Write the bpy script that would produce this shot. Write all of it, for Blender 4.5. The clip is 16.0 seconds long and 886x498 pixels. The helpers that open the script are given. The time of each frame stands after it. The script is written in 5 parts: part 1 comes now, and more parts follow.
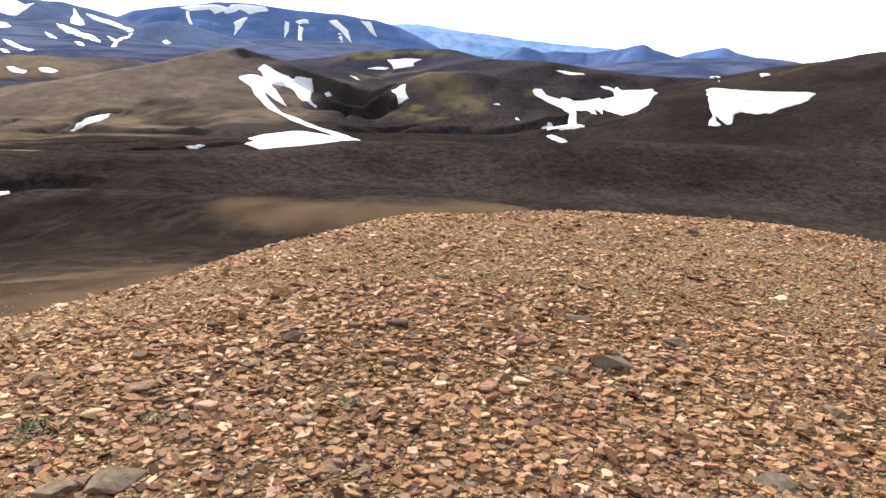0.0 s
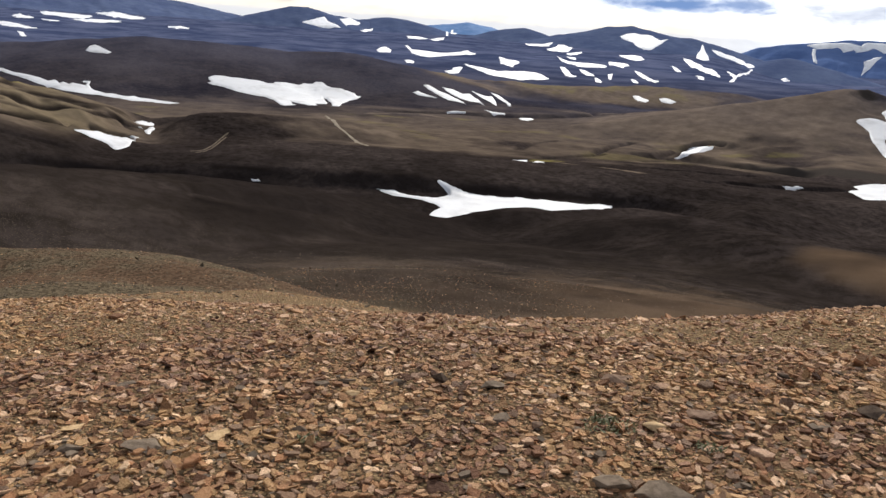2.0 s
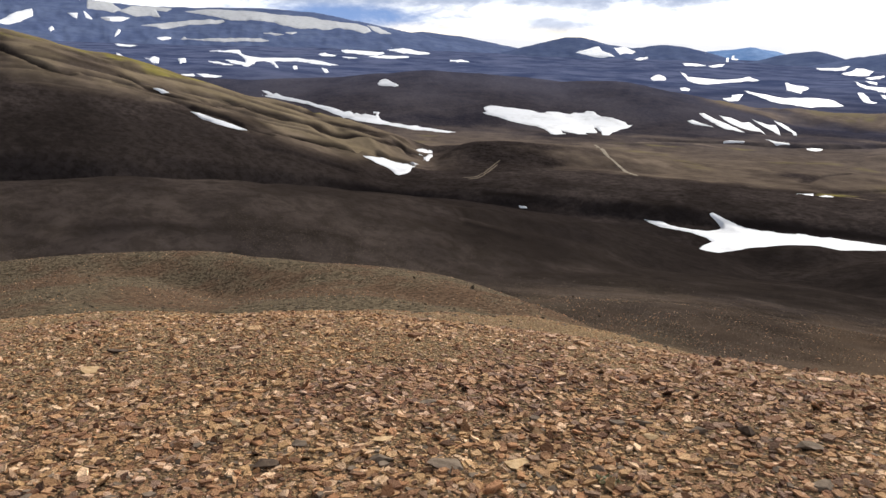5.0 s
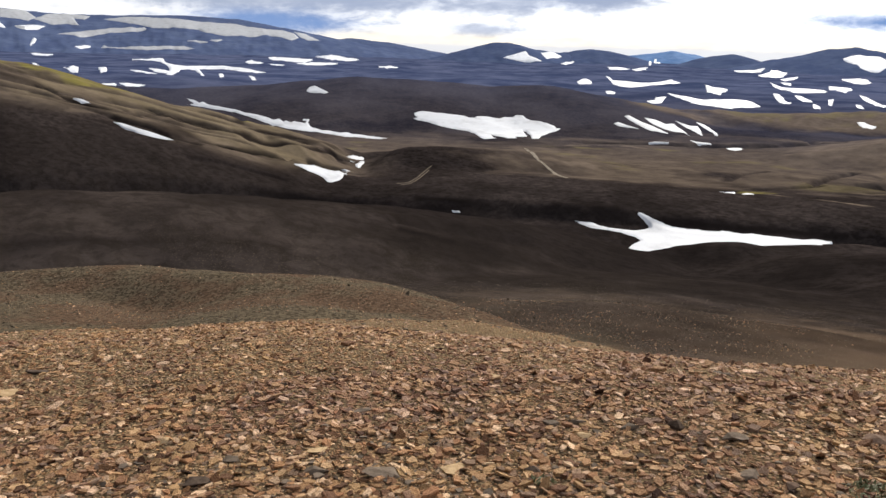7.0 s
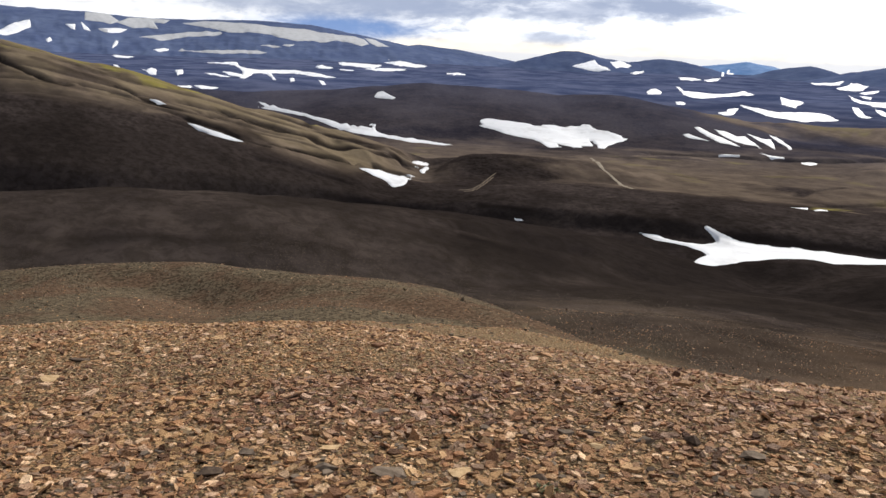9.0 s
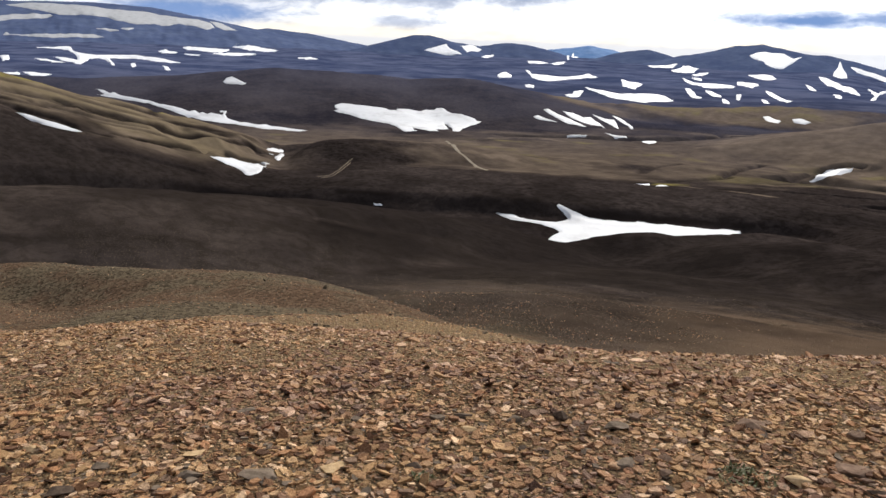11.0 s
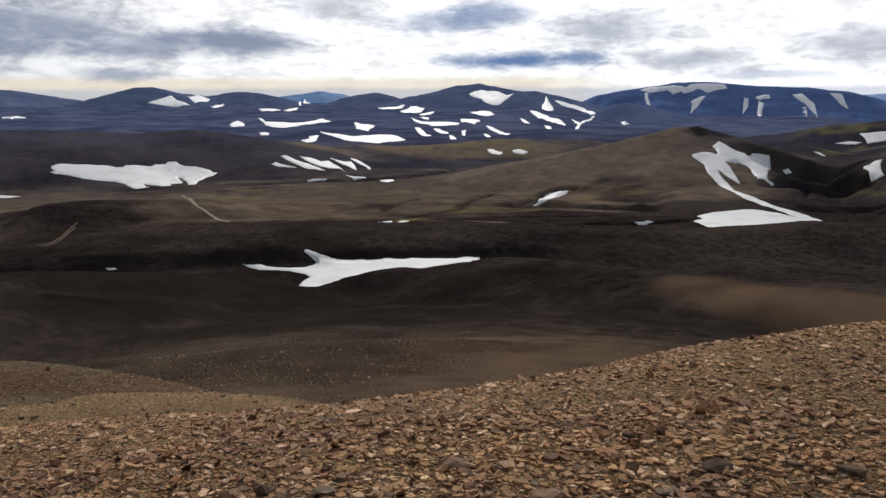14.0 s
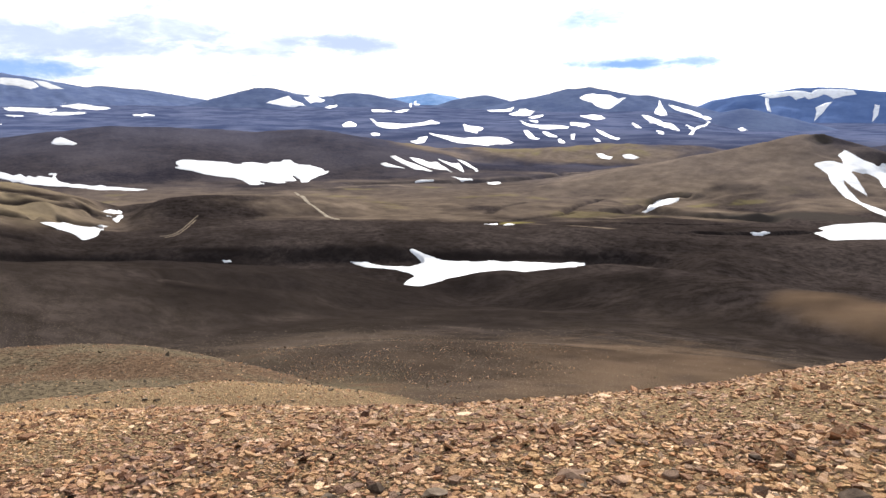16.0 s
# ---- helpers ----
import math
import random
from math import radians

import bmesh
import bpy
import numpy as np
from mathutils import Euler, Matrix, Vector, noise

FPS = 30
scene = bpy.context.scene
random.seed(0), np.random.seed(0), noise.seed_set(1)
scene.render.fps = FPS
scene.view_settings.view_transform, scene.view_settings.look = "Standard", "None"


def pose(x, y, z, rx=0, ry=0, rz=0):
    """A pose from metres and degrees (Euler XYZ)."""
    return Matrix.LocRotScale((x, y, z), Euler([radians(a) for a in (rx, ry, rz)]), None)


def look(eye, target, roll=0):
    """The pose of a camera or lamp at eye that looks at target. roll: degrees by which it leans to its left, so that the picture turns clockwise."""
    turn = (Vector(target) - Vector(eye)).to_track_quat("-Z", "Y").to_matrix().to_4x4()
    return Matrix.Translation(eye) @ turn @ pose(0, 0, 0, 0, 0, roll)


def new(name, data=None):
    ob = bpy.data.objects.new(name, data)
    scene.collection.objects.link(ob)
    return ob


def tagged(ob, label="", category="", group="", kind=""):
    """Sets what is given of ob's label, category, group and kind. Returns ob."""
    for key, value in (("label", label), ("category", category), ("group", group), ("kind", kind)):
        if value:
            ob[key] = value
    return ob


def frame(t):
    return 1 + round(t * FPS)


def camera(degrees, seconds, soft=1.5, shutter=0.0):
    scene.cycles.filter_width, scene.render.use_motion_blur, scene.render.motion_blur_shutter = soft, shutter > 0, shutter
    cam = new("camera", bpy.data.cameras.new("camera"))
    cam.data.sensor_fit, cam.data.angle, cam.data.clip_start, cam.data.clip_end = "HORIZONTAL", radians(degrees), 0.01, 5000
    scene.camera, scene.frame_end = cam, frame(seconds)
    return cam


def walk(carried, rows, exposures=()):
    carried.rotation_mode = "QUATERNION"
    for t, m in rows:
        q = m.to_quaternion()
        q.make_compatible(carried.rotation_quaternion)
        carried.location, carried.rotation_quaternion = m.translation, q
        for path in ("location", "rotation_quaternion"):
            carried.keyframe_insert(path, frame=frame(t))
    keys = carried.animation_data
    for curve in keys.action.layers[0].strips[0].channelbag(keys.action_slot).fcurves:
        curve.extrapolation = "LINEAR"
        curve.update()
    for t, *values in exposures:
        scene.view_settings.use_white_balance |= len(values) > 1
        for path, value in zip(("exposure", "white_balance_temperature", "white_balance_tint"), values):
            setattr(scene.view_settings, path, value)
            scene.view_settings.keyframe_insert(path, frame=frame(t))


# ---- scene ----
cam = camera(57.42, 16.0, soft=1.5)
# seconds, place, turn in degrees
PATH = [
    (0.0, 0.000, 0.000, 1.600, 74.49, -2.78, 0.17),
    (0.5, 0.095, 0.034, 1.596, 73.04, -2.85, 4.85),
    (1.0, 0.071, 0.073, 1.601, 76.16, -3.24, 12.19),
    (1.5, 0.004, -0.076, 1.644, 76.22, -3.35, 33.07),
    (2.0, -0.037, -0.102, 1.634, 74.53, -3.66, 41.12),
    (2.5, -0.121, -0.175, 1.638, 73.46, -4.21, 39.94),
    (3.0, -0.184, -0.247, 1.634, 73.42, -2.28, 53.98),
    (3.5, -0.198, -0.254, 1.640, 75.00, -1.99, 60.49),
    (3.7, -0.201, -0.254, 1.638, 75.06, -2.38, 60.13),
    (5.8, -0.227, -0.212, 1.638, 76.22, -1.02, 58.72),
    (6.0, -0.225, -0.208, 1.637, 76.40, -1.20, 57.88),
    (6.5, -0.215, -0.209, 1.640, 75.92, -0.97, 55.89),
    (7.0, -0.221, -0.207, 1.636, 76.17, -1.35, 54.83),
    (7.5, -0.217, -0.195, 1.638, 76.05, -1.70, 55.07),
    (8.0, -0.183, -0.146, 1.635, 76.09, -2.04, 57.80),
    (8.2, -0.150, -0.107, 1.640, 76.55, -2.22, 59.76),
    (10.3, -0.027, -0.017, 1.646, 75.85, -0.46, 55.45),
    (10.5, -0.025, -0.017, 1.656, 74.60, -1.57, 50.50),
    (11.0, -0.141, -0.003, 1.634, 75.82, -2.08, 49.38),
    (11.5, -0.229, 0.009, 1.618, 76.79, -0.43, 52.32),
    (12.0, -0.172, 0.059, 1.628, 75.02, -0.08, 40.97),
    (12.5, -0.068, 0.139, 1.651, 77.77, 1.03, 34.62),
    (13.0, 0.035, 0.203, 1.655, 79.59, 1.24, 38.64),
    (13.5, 0.033, 0.293, 1.653, 76.77, 0.71, 37.23),
    (14.0, -0.015, 0.397, 1.658, 79.20, 0.32, 30.93),
    (14.5, -0.057, 0.431, 1.650, 78.34, 0.04, 24.96),
    (15.0, -0.103, 0.437, 1.648, 78.33, 1.12, 28.84),
    (15.5, -0.127, 0.438, 1.640, 78.55, 0.97, 33.31),
    (16.0, -0.114, 0.389, 1.653, 79.38, -0.27, 38.55)]
walk(cam, [(t, pose(x, y, z, rx, ry, rz)) for t, x, y, z, rx, ry, rz in PATH],
     exposures=[(0.0, 0.68), (0.5, 0.48), (1.0, 0.4), (1.5, -0.1), (2.0, -0.22), (2.5, 0.04), (3.0, 0.03), (3.5, 0.2), (6.0, -0.2), (8.0, -0.2), (10.5, -0.14), (11.0, -0.2), (12.0, -0.12), (12.5, -0.36), (13.0, -0.9), (13.5, -0.87), (14.0, -0.8), (14.5, -1.04), (15.0, -0.24), (15.5, 0.3), (16.0, 0.52)])


# ---- sky and sun ----
SUN_BEARING, SUN_HEIGHT = -32.0, 26.0


class Nodes:
    """A short way to write node trees."""

    def __init__(self, tree):
        self.tree = tree
        tree.nodes.clear()

    def add(self, kind, inputs=(), **props):
        n = self.tree.nodes.new(kind)
        for key, value in props.items():
            setattr(n, key, value)
        for key, value in dict(inputs).items():
            if isinstance(value, bpy.types.NodeSocket):
                self.tree.links.new(value, n.inputs[key])
            else:
                n.inputs[key].default_value = value
        return n

    def math(self, op, a, b=0.0, clamp=False):
        return self.add("ShaderNodeMath", {0: a, 1: b}, operation=op, use_clamp=clamp).outputs[0]

    def noise(self, vector, scale, detail=4.0, rough=0.55, distort=0.0):
        return self.add("ShaderNodeTexNoise", {"Vector": vector, "Scale": scale, "Detail": detail, "Roughness": rough, "Distortion": distort}).outputs[0]

    def band(self, value, lo, hi, a=0.0, b=1.0):
        return self.add("ShaderNodeMapRange", {0: value, 1: lo, 2: hi, 3: a, 4: b}, interpolation_type="SMOOTHSTEP").outputs[0]

    def mix(self, fac, a, b, blend="MIX"):
        return self.add("ShaderNodeMix", {0: fac, 6: a, 7: b}, data_type="RGBA", blend_type=blend).outputs[2]


GREY, STEEL = (0.50, 0.59, 0.81, 1), (0.27, 0.44, 0.84, 1)
# grey banks in the low sky: bearing, rise, half width and half height in degrees, weight, tone
CLOUDS = [
    (-64.0, 3.4, 7.5, 1.7, 0.95, GREY), (-67.0, 1.5, 6.0, 0.8, 0.95, STEEL), (-56.5, 4.4, 5.5, 1.3, 0.8, GREY), (-50.5, 3.3, 4.5, 1.0, 0.8, GREY),
    (-45.2, 3.6, 4.6, 0.95, 1.0, GREY), (-52.3, 1.4, 3.0, 0.42, 0.75, GREY), (-60.0, 6.5, 8.0, 0.9, 0.7, GREY), (-38.6, 5.8, 3.0, 0.8, 0.5, GREY),
    (-31.0, 4.9, 4.0, 0.8, 0.55, STEEL), (-27.5, 5.4, 3.0, 0.8, 0.7, STEEL), (-26.2, 2.25, 4.8, 0.55, 1.0, STEEL), (-21.6, 2.4, 2.4, 0.45, 0.8, STEEL),
    (-19.6, 4.3, 4.4, 1.1, 0.65, GREY), (-14.4, 2.2, 4.5, 0.7, 0.65, GREY), (-4.0, 3.0, 3.6, 1.1, 0.6, GREY), (1.0, 1.3, 2.8, 0.32, 0.6, GREY),
    (-72.0, 3.0, 6.0, 0.7, 0.7, GREY), (8.1, 0.38, 6.5, 0.3, 0.6, GREY), (17.9, 1.15, 2.2, 0.28, 0.6, GREY), (-57.0, 2.9, 6.0, 0.5, 0.6, GREY), (-9.0, 1.2, 5.0, 0.3, 0.4, STEEL)]


def sky_world():
    world = bpy.data.worlds.new("sky")
    scene.world = world
    world.use_nodes = True
    n = Nodes(world.node_tree)
    sky = n.add("ShaderNodeTexSky", sky_type="NISHITA", sun_disc=False, sun_elevation=radians(SUN_HEIGHT), sun_rotation=radians(SUN_BEARING))
    way = n.add("ShaderNodeTexCoord").outputs["Generated"]
    xyz = n.add("ShaderNodeSeparateXYZ", {0: way})
    # grey-blue banks, and heaps of white cloud with darker undersides over them
    layer = n.add("ShaderNodeVectorMath", {0: way, 1: (1.0, 1.0, 5.0)}, operation="MULTIPLY").outputs[0]
    bank = n.band(n.noise(layer, 2.6, 7, 0.55), 0.43, 0.61)
    cloud = n.mix(bank, (0.92, 0.97, 1.05, 1), (0.33, 0.41, 0.59, 1))
    heap = n.add("ShaderNodeVectorMath", {0: way, 1: (1.0, 1.0, 2.4)}, operation="MULTIPLY").outputs[0]
    above = n.add("ShaderNodeVectorMath", {0: heap, 1: (0.0, 0.0, 0.045)}, operation="ADD").outputs[0]
    here, over = n.noise(heap, 5.5, 9, 0.55, 0.1), n.noise(above, 5.5, 9, 0.55, 0.1)
    lit = n.band(n.math("SUBTRACT", here, over), -0.07, 0.04)
    puff = n.mix(lit, (0.52, 0.59, 0.72, 1), (1.28, 1.30, 1.33, 1))
    cloud = n.mix(n.band(here, 0.45, 0.52), cloud, puff)
    cover = n.band(n.noise(layer, 3.4, 6, 0.55), 0.40, 0.48)
    # the clouds shine towards the north, set apart from the sun's bearing, and grow dull away from it
    northward = n.add("ShaderNodeVectorMath", {0: way, 1: (0.0, 1.0, 0.25)}, operation="DOT_PRODUCT").outputs["Value"]
    shine = n.band(northward, 0.2, 1.0, 0.62, 1.8)
    blue = n.mix(1.0, sky.outputs[0], (0.11, 0.11, 0.11, 1), "MULTIPLY")
    blue = n.mix(0.72, blue, (0.30, 0.47, 0.82, 1))
    shine = n.add("ShaderNodeCombineXYZ", {0: shine, 1: shine, 2: shine}).outputs[0]
    high = n.mix(1.0, n.mix(cover, blue, cloud), shine, "MULTIPLY")
    # the low sky: bright white cloud, grey-blue banks in it, a cream strip over a pale hazy horizon
    bearing = n.math("MULTIPLY", n.math("ARCTAN2", xyz.outputs[0], xyz.outputs[1]), 180 / math.pi)
    rise = n.math("MULTIPLY", n.math("ARCSINE", xyz.outputs[2]), 180 / math.pi)
    spot = n.add("ShaderNodeCombineXYZ", {0: bearing, 1: rise}).outputs[0]
    flat = n.add("ShaderNodeVectorMath", {0: spot, 1: (0.35, 1.0, 1.0)}, operation="MULTIPLY").outputs[0]
    frayed, torn = n.noise(flat, 0.75, 8, 0.6, 0.6), n.noise(flat, 2.6, 7, 0.6, 0.3)
    fray = n.math("ADD", n.math("MULTIPLY", n.math("SUBTRACT", frayed, 0.5), 1.5), n.math("MULTIPLY", n.math("SUBTRACT", torn, 0.5), 0.6))
    glow = n.band(bearing, -75.0, -32.0, 1.28, 2.0)
    glow = n.math("MULTIPLY", glow, n.band(bearing, -6.0, 12.0, 1.0, 0.88))
    billow = n.math("ADD", 0.82, n.math("MULTIPLY", n.band(n.math("ADD", n.math("MULTIPLY", frayed, 0.6), n.math("MULTIPLY", torn, 0.4)), 0.36, 0.58), 0.32))
    glow = n.math("MULTIPLY", glow, billow)
    low = n.mix(1.0, n.add("ShaderNodeCombineXYZ", {0: glow, 1: glow, 2: glow}).outputs[0], (0.985, 1.0, 1.03, 1), "MULTIPLY")
    cream = n.math("MULTIPLY", n.band(rise, 1.5, 0.8), n.math("MULTIPLY", n.band(bearing, -72.0, -58.0), n.band(bearing, -14.0, -26.0)))
    low = n.mix(n.math("MULTIPLY", cream, 0.75), low, (1.52, 1.34, 1.03, 1))
    low = n.mix(n.math("MULTIPLY", n.band(n.math("ADD", rise, n.math("MULTIPLY", fray, 0.25)), 0.65, 0.25), 0.6), low, (0.80, 0.90, 1.12, 1))
    for b, e, w, h, k, tone in CLOUDS:
        d = n.add("ShaderNodeVectorMath", {0: spot, 1: (b, e, 0.0)}, operation="SUBTRACT").outputs[0]
        d = n.add("ShaderNodeVectorMath", {0: d, 1: (1 / w, 1 / h, 0.0)}, operation="MULTIPLY").outputs[0]
        d = n.math("ADD", n.add("ShaderNodeVectorMath", {0: d}, operation="LENGTH").outputs["Value"], fray)
        low = n.mix(n.band(d, 1.55, 0.25, 0.0, k), low, tone)
    both = n.mix(n.band(rise, 7.0, 11.0), low, high)
    n.add("ShaderNodeOutputWorld", {0: n.add("ShaderNodeBackground", {0: both, 1: 0.9}).outputs[0]})


sky_world()
sun = new("sun", bpy.data.lights.new("sun", "SUN"))
sun.data.energy, sun.data.angle, sun.data.color = 6.2, radians(1.5), (1.0, 0.95, 0.87)
sun.matrix_world = look((300 * math.sin(radians(SUN_BEARING)), 300 * math.cos(radians(SUN_BEARING)), 300 * math.tan(radians(SUN_HEIGHT))), (0, 0, 0))


# ---- materials ----
def material(name):
    m = bpy.data.materials.new(name)
    m.use_nodes = True
    return m, Nodes(m.node_tree)


def finish(n, colour, rough=0.9, height=None, strength=0.3, distance=0.1, spec=0.25):
    ins = {"Base Color": colour, "Roughness": rough, "Specular IOR Level": spec}
    if height is not None:
        ins["Normal"] = n.add("ShaderNodeBump", {"Strength": strength, "Distance": distance, "Height": height}).outputs[0]
    shader = n.add("ShaderNodeBsdfPrincipled", ins)
    n.add("ShaderNodeOutputMaterial", {0: shader.outputs[0]})


def ground_material():
    m, n = material("bare volcanic ground")
    p = n.add("ShaderNodeNewGeometry").outputs["Position"]
    names = ("scree", "olive", "rust_sunlit", "brown", "moss", "far", "grit", "crag", "wild", "ash_shade")
    zone = {k: n.add("ShaderNodeAttribute", attribute_name=k).outputs["Fac"] for k in names}
    fine, mid, wide = n.noise(p, 2.2, 8, 0.7), n.noise(p, 0.09, 7, 0.65), n.noise(p, 0.011, 7, 0.62)
    patch = n.noise(p, 0.035, 8, 0.7)

    def worn(value, spread=0.7):
        """A zone's weight with a broken, patchy edge."""
        wobble = n.math("MULTIPLY", n.math("SUBTRACT", patch, 0.5), spread * 2)
        return n.math("MULTIPLY", value, n.math("ADD", 1.0, wobble), True)

    cinder = n.mix(n.band(mid, 0.3, 0.7), (0.0172, 0.0132, 0.0120, 1), (0.0296, 0.0228, 0.0206, 1))
    cinder = n.mix(n.band(wide, 0.40, 0.62), cinder, (0.0395, 0.0306, 0.0272, 1))
    # lighter and darker tone at random, a few metres apart
    coarse = n.band(n.noise(p, 0.33, 8, 0.72, 0.4), 0.36, 0.64, 0.62, 1.42)
    cinder = n.mix(1.0, cinder, n.add("ShaderNodeCombineXYZ", {0: coarse, 1: coarse, 2: coarse}).outputs[0], "MULTIPLY")
    brown = n.mix(n.band(mid, 0.3, 0.7), (0.118, 0.088, 0.064, 1), (0.182, 0.137, 0.101, 1))
    c = n.mix(worn(zone["brown"], 0.75), cinder, brown)
    c = n.mix(worn(zone["moss"], 1.4), c, n.mix(fine, (0.12, 0.102, 0.034, 1), (0.29, 0.240, 0.072, 1)))
    # reddish soil, and one sunlit orange patch put into the colour
    c = n.mix(worn(zone["rust_sunlit"], 0.4), c, n.mix(mid, (0.10, 0.066, 0.042, 1), (0.155, 0.103, 0.065, 1)))
    # blue haze over distant land, mixed into the ground colour
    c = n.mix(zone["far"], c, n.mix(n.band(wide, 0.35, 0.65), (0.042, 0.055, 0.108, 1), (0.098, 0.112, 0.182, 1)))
    # dark rock, and the painted shade of the bank below the pointed hill
    c = n.mix(zone["crag"], c, n.mix(fine, (0.024, 0.020, 0.018, 1), (0.066, 0.055, 0.047, 1)))
    # dark ash, with shade of banks, hollows and furrows put into the colour
    c = n.mix(worn(zone["ash_shade"], 0.5), c, n.mix(fine, (0.0098, 0.0076, 0.0070, 1), (0.0170, 0.0132, 0.0117, 1)))
    specks = n.add("ShaderNodeTexVoronoi", {"Vector": p, "Scale": 4.2, "Randomness": 1.0})
    grit = n.band(specks.outputs["Distance"], 0.14, 0.36, 1.0, 0.0)
    c = n.mix(n.math("MULTIPLY", grit, zone["grit"]), c, n.mix(specks.outputs["Color"], (0.055, 0.042, 0.031, 1), (0.235, 0.178, 0.124, 1)))
    chips = n.add("ShaderNodeTexVoronoi", {"Vector": p, "Scale": 42.0, "Randomness": 1.0})
    tone = n.add("ShaderNodeSeparateColor", {0: chips.outputs["Color"]}).outputs[0]
    stony = n.mix(tone, (0.105, 0.072, 0.042, 1), (0.37, 0.258, 0.140, 1))
    stony = n.mix(n.math("MULTIPLY", n.band(chips.outputs["Distance"], 0.3, 0.65), 0.7), stony, (0.12, 0.076, 0.046, 1))
    knobs = n.add("ShaderNodeTexVoronoi", {"Vector": p, "Scale": 11.0, "Randomness": 1.0})
    tone = n.add("ShaderNodeSeparateColor", {0: knobs.outputs["Color"]}).outputs[1]
    olive = n.mix(tone, (0.034, 0.026, 0.017, 1), (0.160, 0.123, 0.080, 1))
    olive = n.mix(n.band(n.noise(p, 0.16, 6, 0.65), 0.44, 0.56), olive, n.mix(tone, (0.050, 0.032, 0.021, 1), (0.148, 0.095, 0.060, 1)))
    c = n.mix(zone["olive"], c, olive)
    # shade in the gaps between near chips, put into the soil colour
    gap_shade = n.band(n.add("ShaderNodeVectorMath", {0: p}, operation="LENGTH").outputs["Value"], 4.0, 6.5, 0.40, 0.0)
    stony = n.mix(gap_shade, stony, (0.050, 0.029, 0.017, 1))
    c = n.mix(zone["scree"], c, stony)
    small = n.math("ADD", n.math("MULTIPLY", fine, 0.03), n.math("MULTIPLY", chips.outputs["Distance"], -0.02))
    broad = n.math("MULTIPLY", n.math("MULTIPLY", n.noise(p, 0.14, 7, 0.62), zone["wild"]), 0.28)
    finish(n, c, 1.0, n.math("ADD", small, broad), 1.0, 1.0, 0.0)
    return m


def snow_material(name, bright):
    m, n = material(name)
    p = n.add("ShaderNodeNewGeometry").outputs["Position"]
    dirt = n.band(n.noise(p, 0.045, 8, 0.68), 0.46, 0.70)
    c = n.mix(dirt, (0.62, 0.62, 0.62, 1), (0.47, 0.465, 0.46, 1))
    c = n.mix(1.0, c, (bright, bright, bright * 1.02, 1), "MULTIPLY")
    finish(n, c, 0.7, n.noise(p, 0.35, 6, 0.6), 0.2, 0.4, 0.1)
    return m


def rock_material(name, dark, light, scale, bump=0.5, dist=20.0, spec=0.0, strata=False):
    m, n = material(name)
    p = n.add("ShaderNodeNewGeometry").outputs["Position"]
    if strata:
        p = n.add("ShaderNodeVectorMath", {0: p, 1: (0.55, 0.55, 2.0)}, operation="MULTIPLY").outputs[0]
    a, b = n.noise(p, scale, 8, 0.65), n.noise(p, scale * 6, 5, 0.6)
    c = n.mix(n.band(n.math("ADD", n.math("MULTIPLY", a, 0.7), n.math("MULTIPLY", b, 0.3)), 0.35, 0.65), dark, light)
    finish(n, c, 0.95, a, bump, dist, spec)
    return m


def stone_material():
    """Flat rusty and ochre chips, each with a tone of its own, some grey."""
    m, n = material("rusty rhyolite chips")
    g = n.add("ShaderNodeNewGeometry")
    o = n.add("ShaderNodeObjectInfo")
    t = n.math("FRACT", n.math("ADD", g.outputs["Random Per Island"], o.outputs["Random"]))
    ramp = n.add("ShaderNodeValToRGB", {0: t})
    stops = [(0.0, (0.060, 0.037, 0.026)), (0.08, (0.155, 0.092, 0.060)), (0.20, (0.25, 0.150, 0.088)), (0.33, (0.33, 0.225, 0.125)), (0.47, (0.42, 0.300, 0.165)),
             (0.58, (0.36, 0.205, 0.115)), (0.68, (0.56, 0.415, 0.250)), (0.77, (0.26, 0.172, 0.122)), (0.86, (0.80, 0.640, 0.455)), (0.93, (0.27, 0.205, 0.155)), (1.0, (0.14, 0.103, 0.080))]
    e = ramp.color_ramp.elements
    e[0].position, e[0].color, e[1].position, e[1].color = 0.0, (*stops[0][1], 1), 1.0, (*stops[-1][1], 1)
    for pos, col in stops[1:-1]:
        e.new(pos).color = (*col, 1)
    p = g.outputs["Position"]
    grain = n.noise(p, 90, 5, 0.7)
    drift = n.band(n.noise(p, 0.9, 4, 0.6), 0.38, 0.62)
    c = n.mix(n.math("MULTIPLY", n.band(grain, 0.4, 0.7), 0.35), ramp.outputs[0], (0.20, 0.12, 0.07, 1))
    c = n.mix(1.0, c, n.mix(drift, (0.96, 0.785, 0.735, 1), (1.145, 0.97, 0.815, 1)), "MULTIPLY")
    finish(n, c, 0.9, n.noise(p, 55, 6, 0.7), 0.9, 0.02, 0.1)
    return m


GROUND, SNOW, STONE = ground_material(), snow_material("old summer snow", 1.0), stone_material()
# far snow, its colour lightened because its slopes face away from the sun
FAR_SNOW = snow_material("brightened mountain snow", 1.35)
# plateau haze and the wing's shade are put into this snow's colour
DIM_SNOW = snow_material("snow dimmed by haze and shade", 0.72)
DULL = rock_material("dull brown stones", (0.070, 0.055, 0.042, 1), (0.19, 0.150, 0.110, 1), 3.0, 0.3, 0.02)
# the blue of these three is distance haze put into the base colour
MOUNTAIN = rock_material("mountain rock tinted with haze", (0.070, 0.092, 0.172, 1), (0.107, 0.135, 0.220, 1), 0.016, 0.12, 12.0, strata=True)
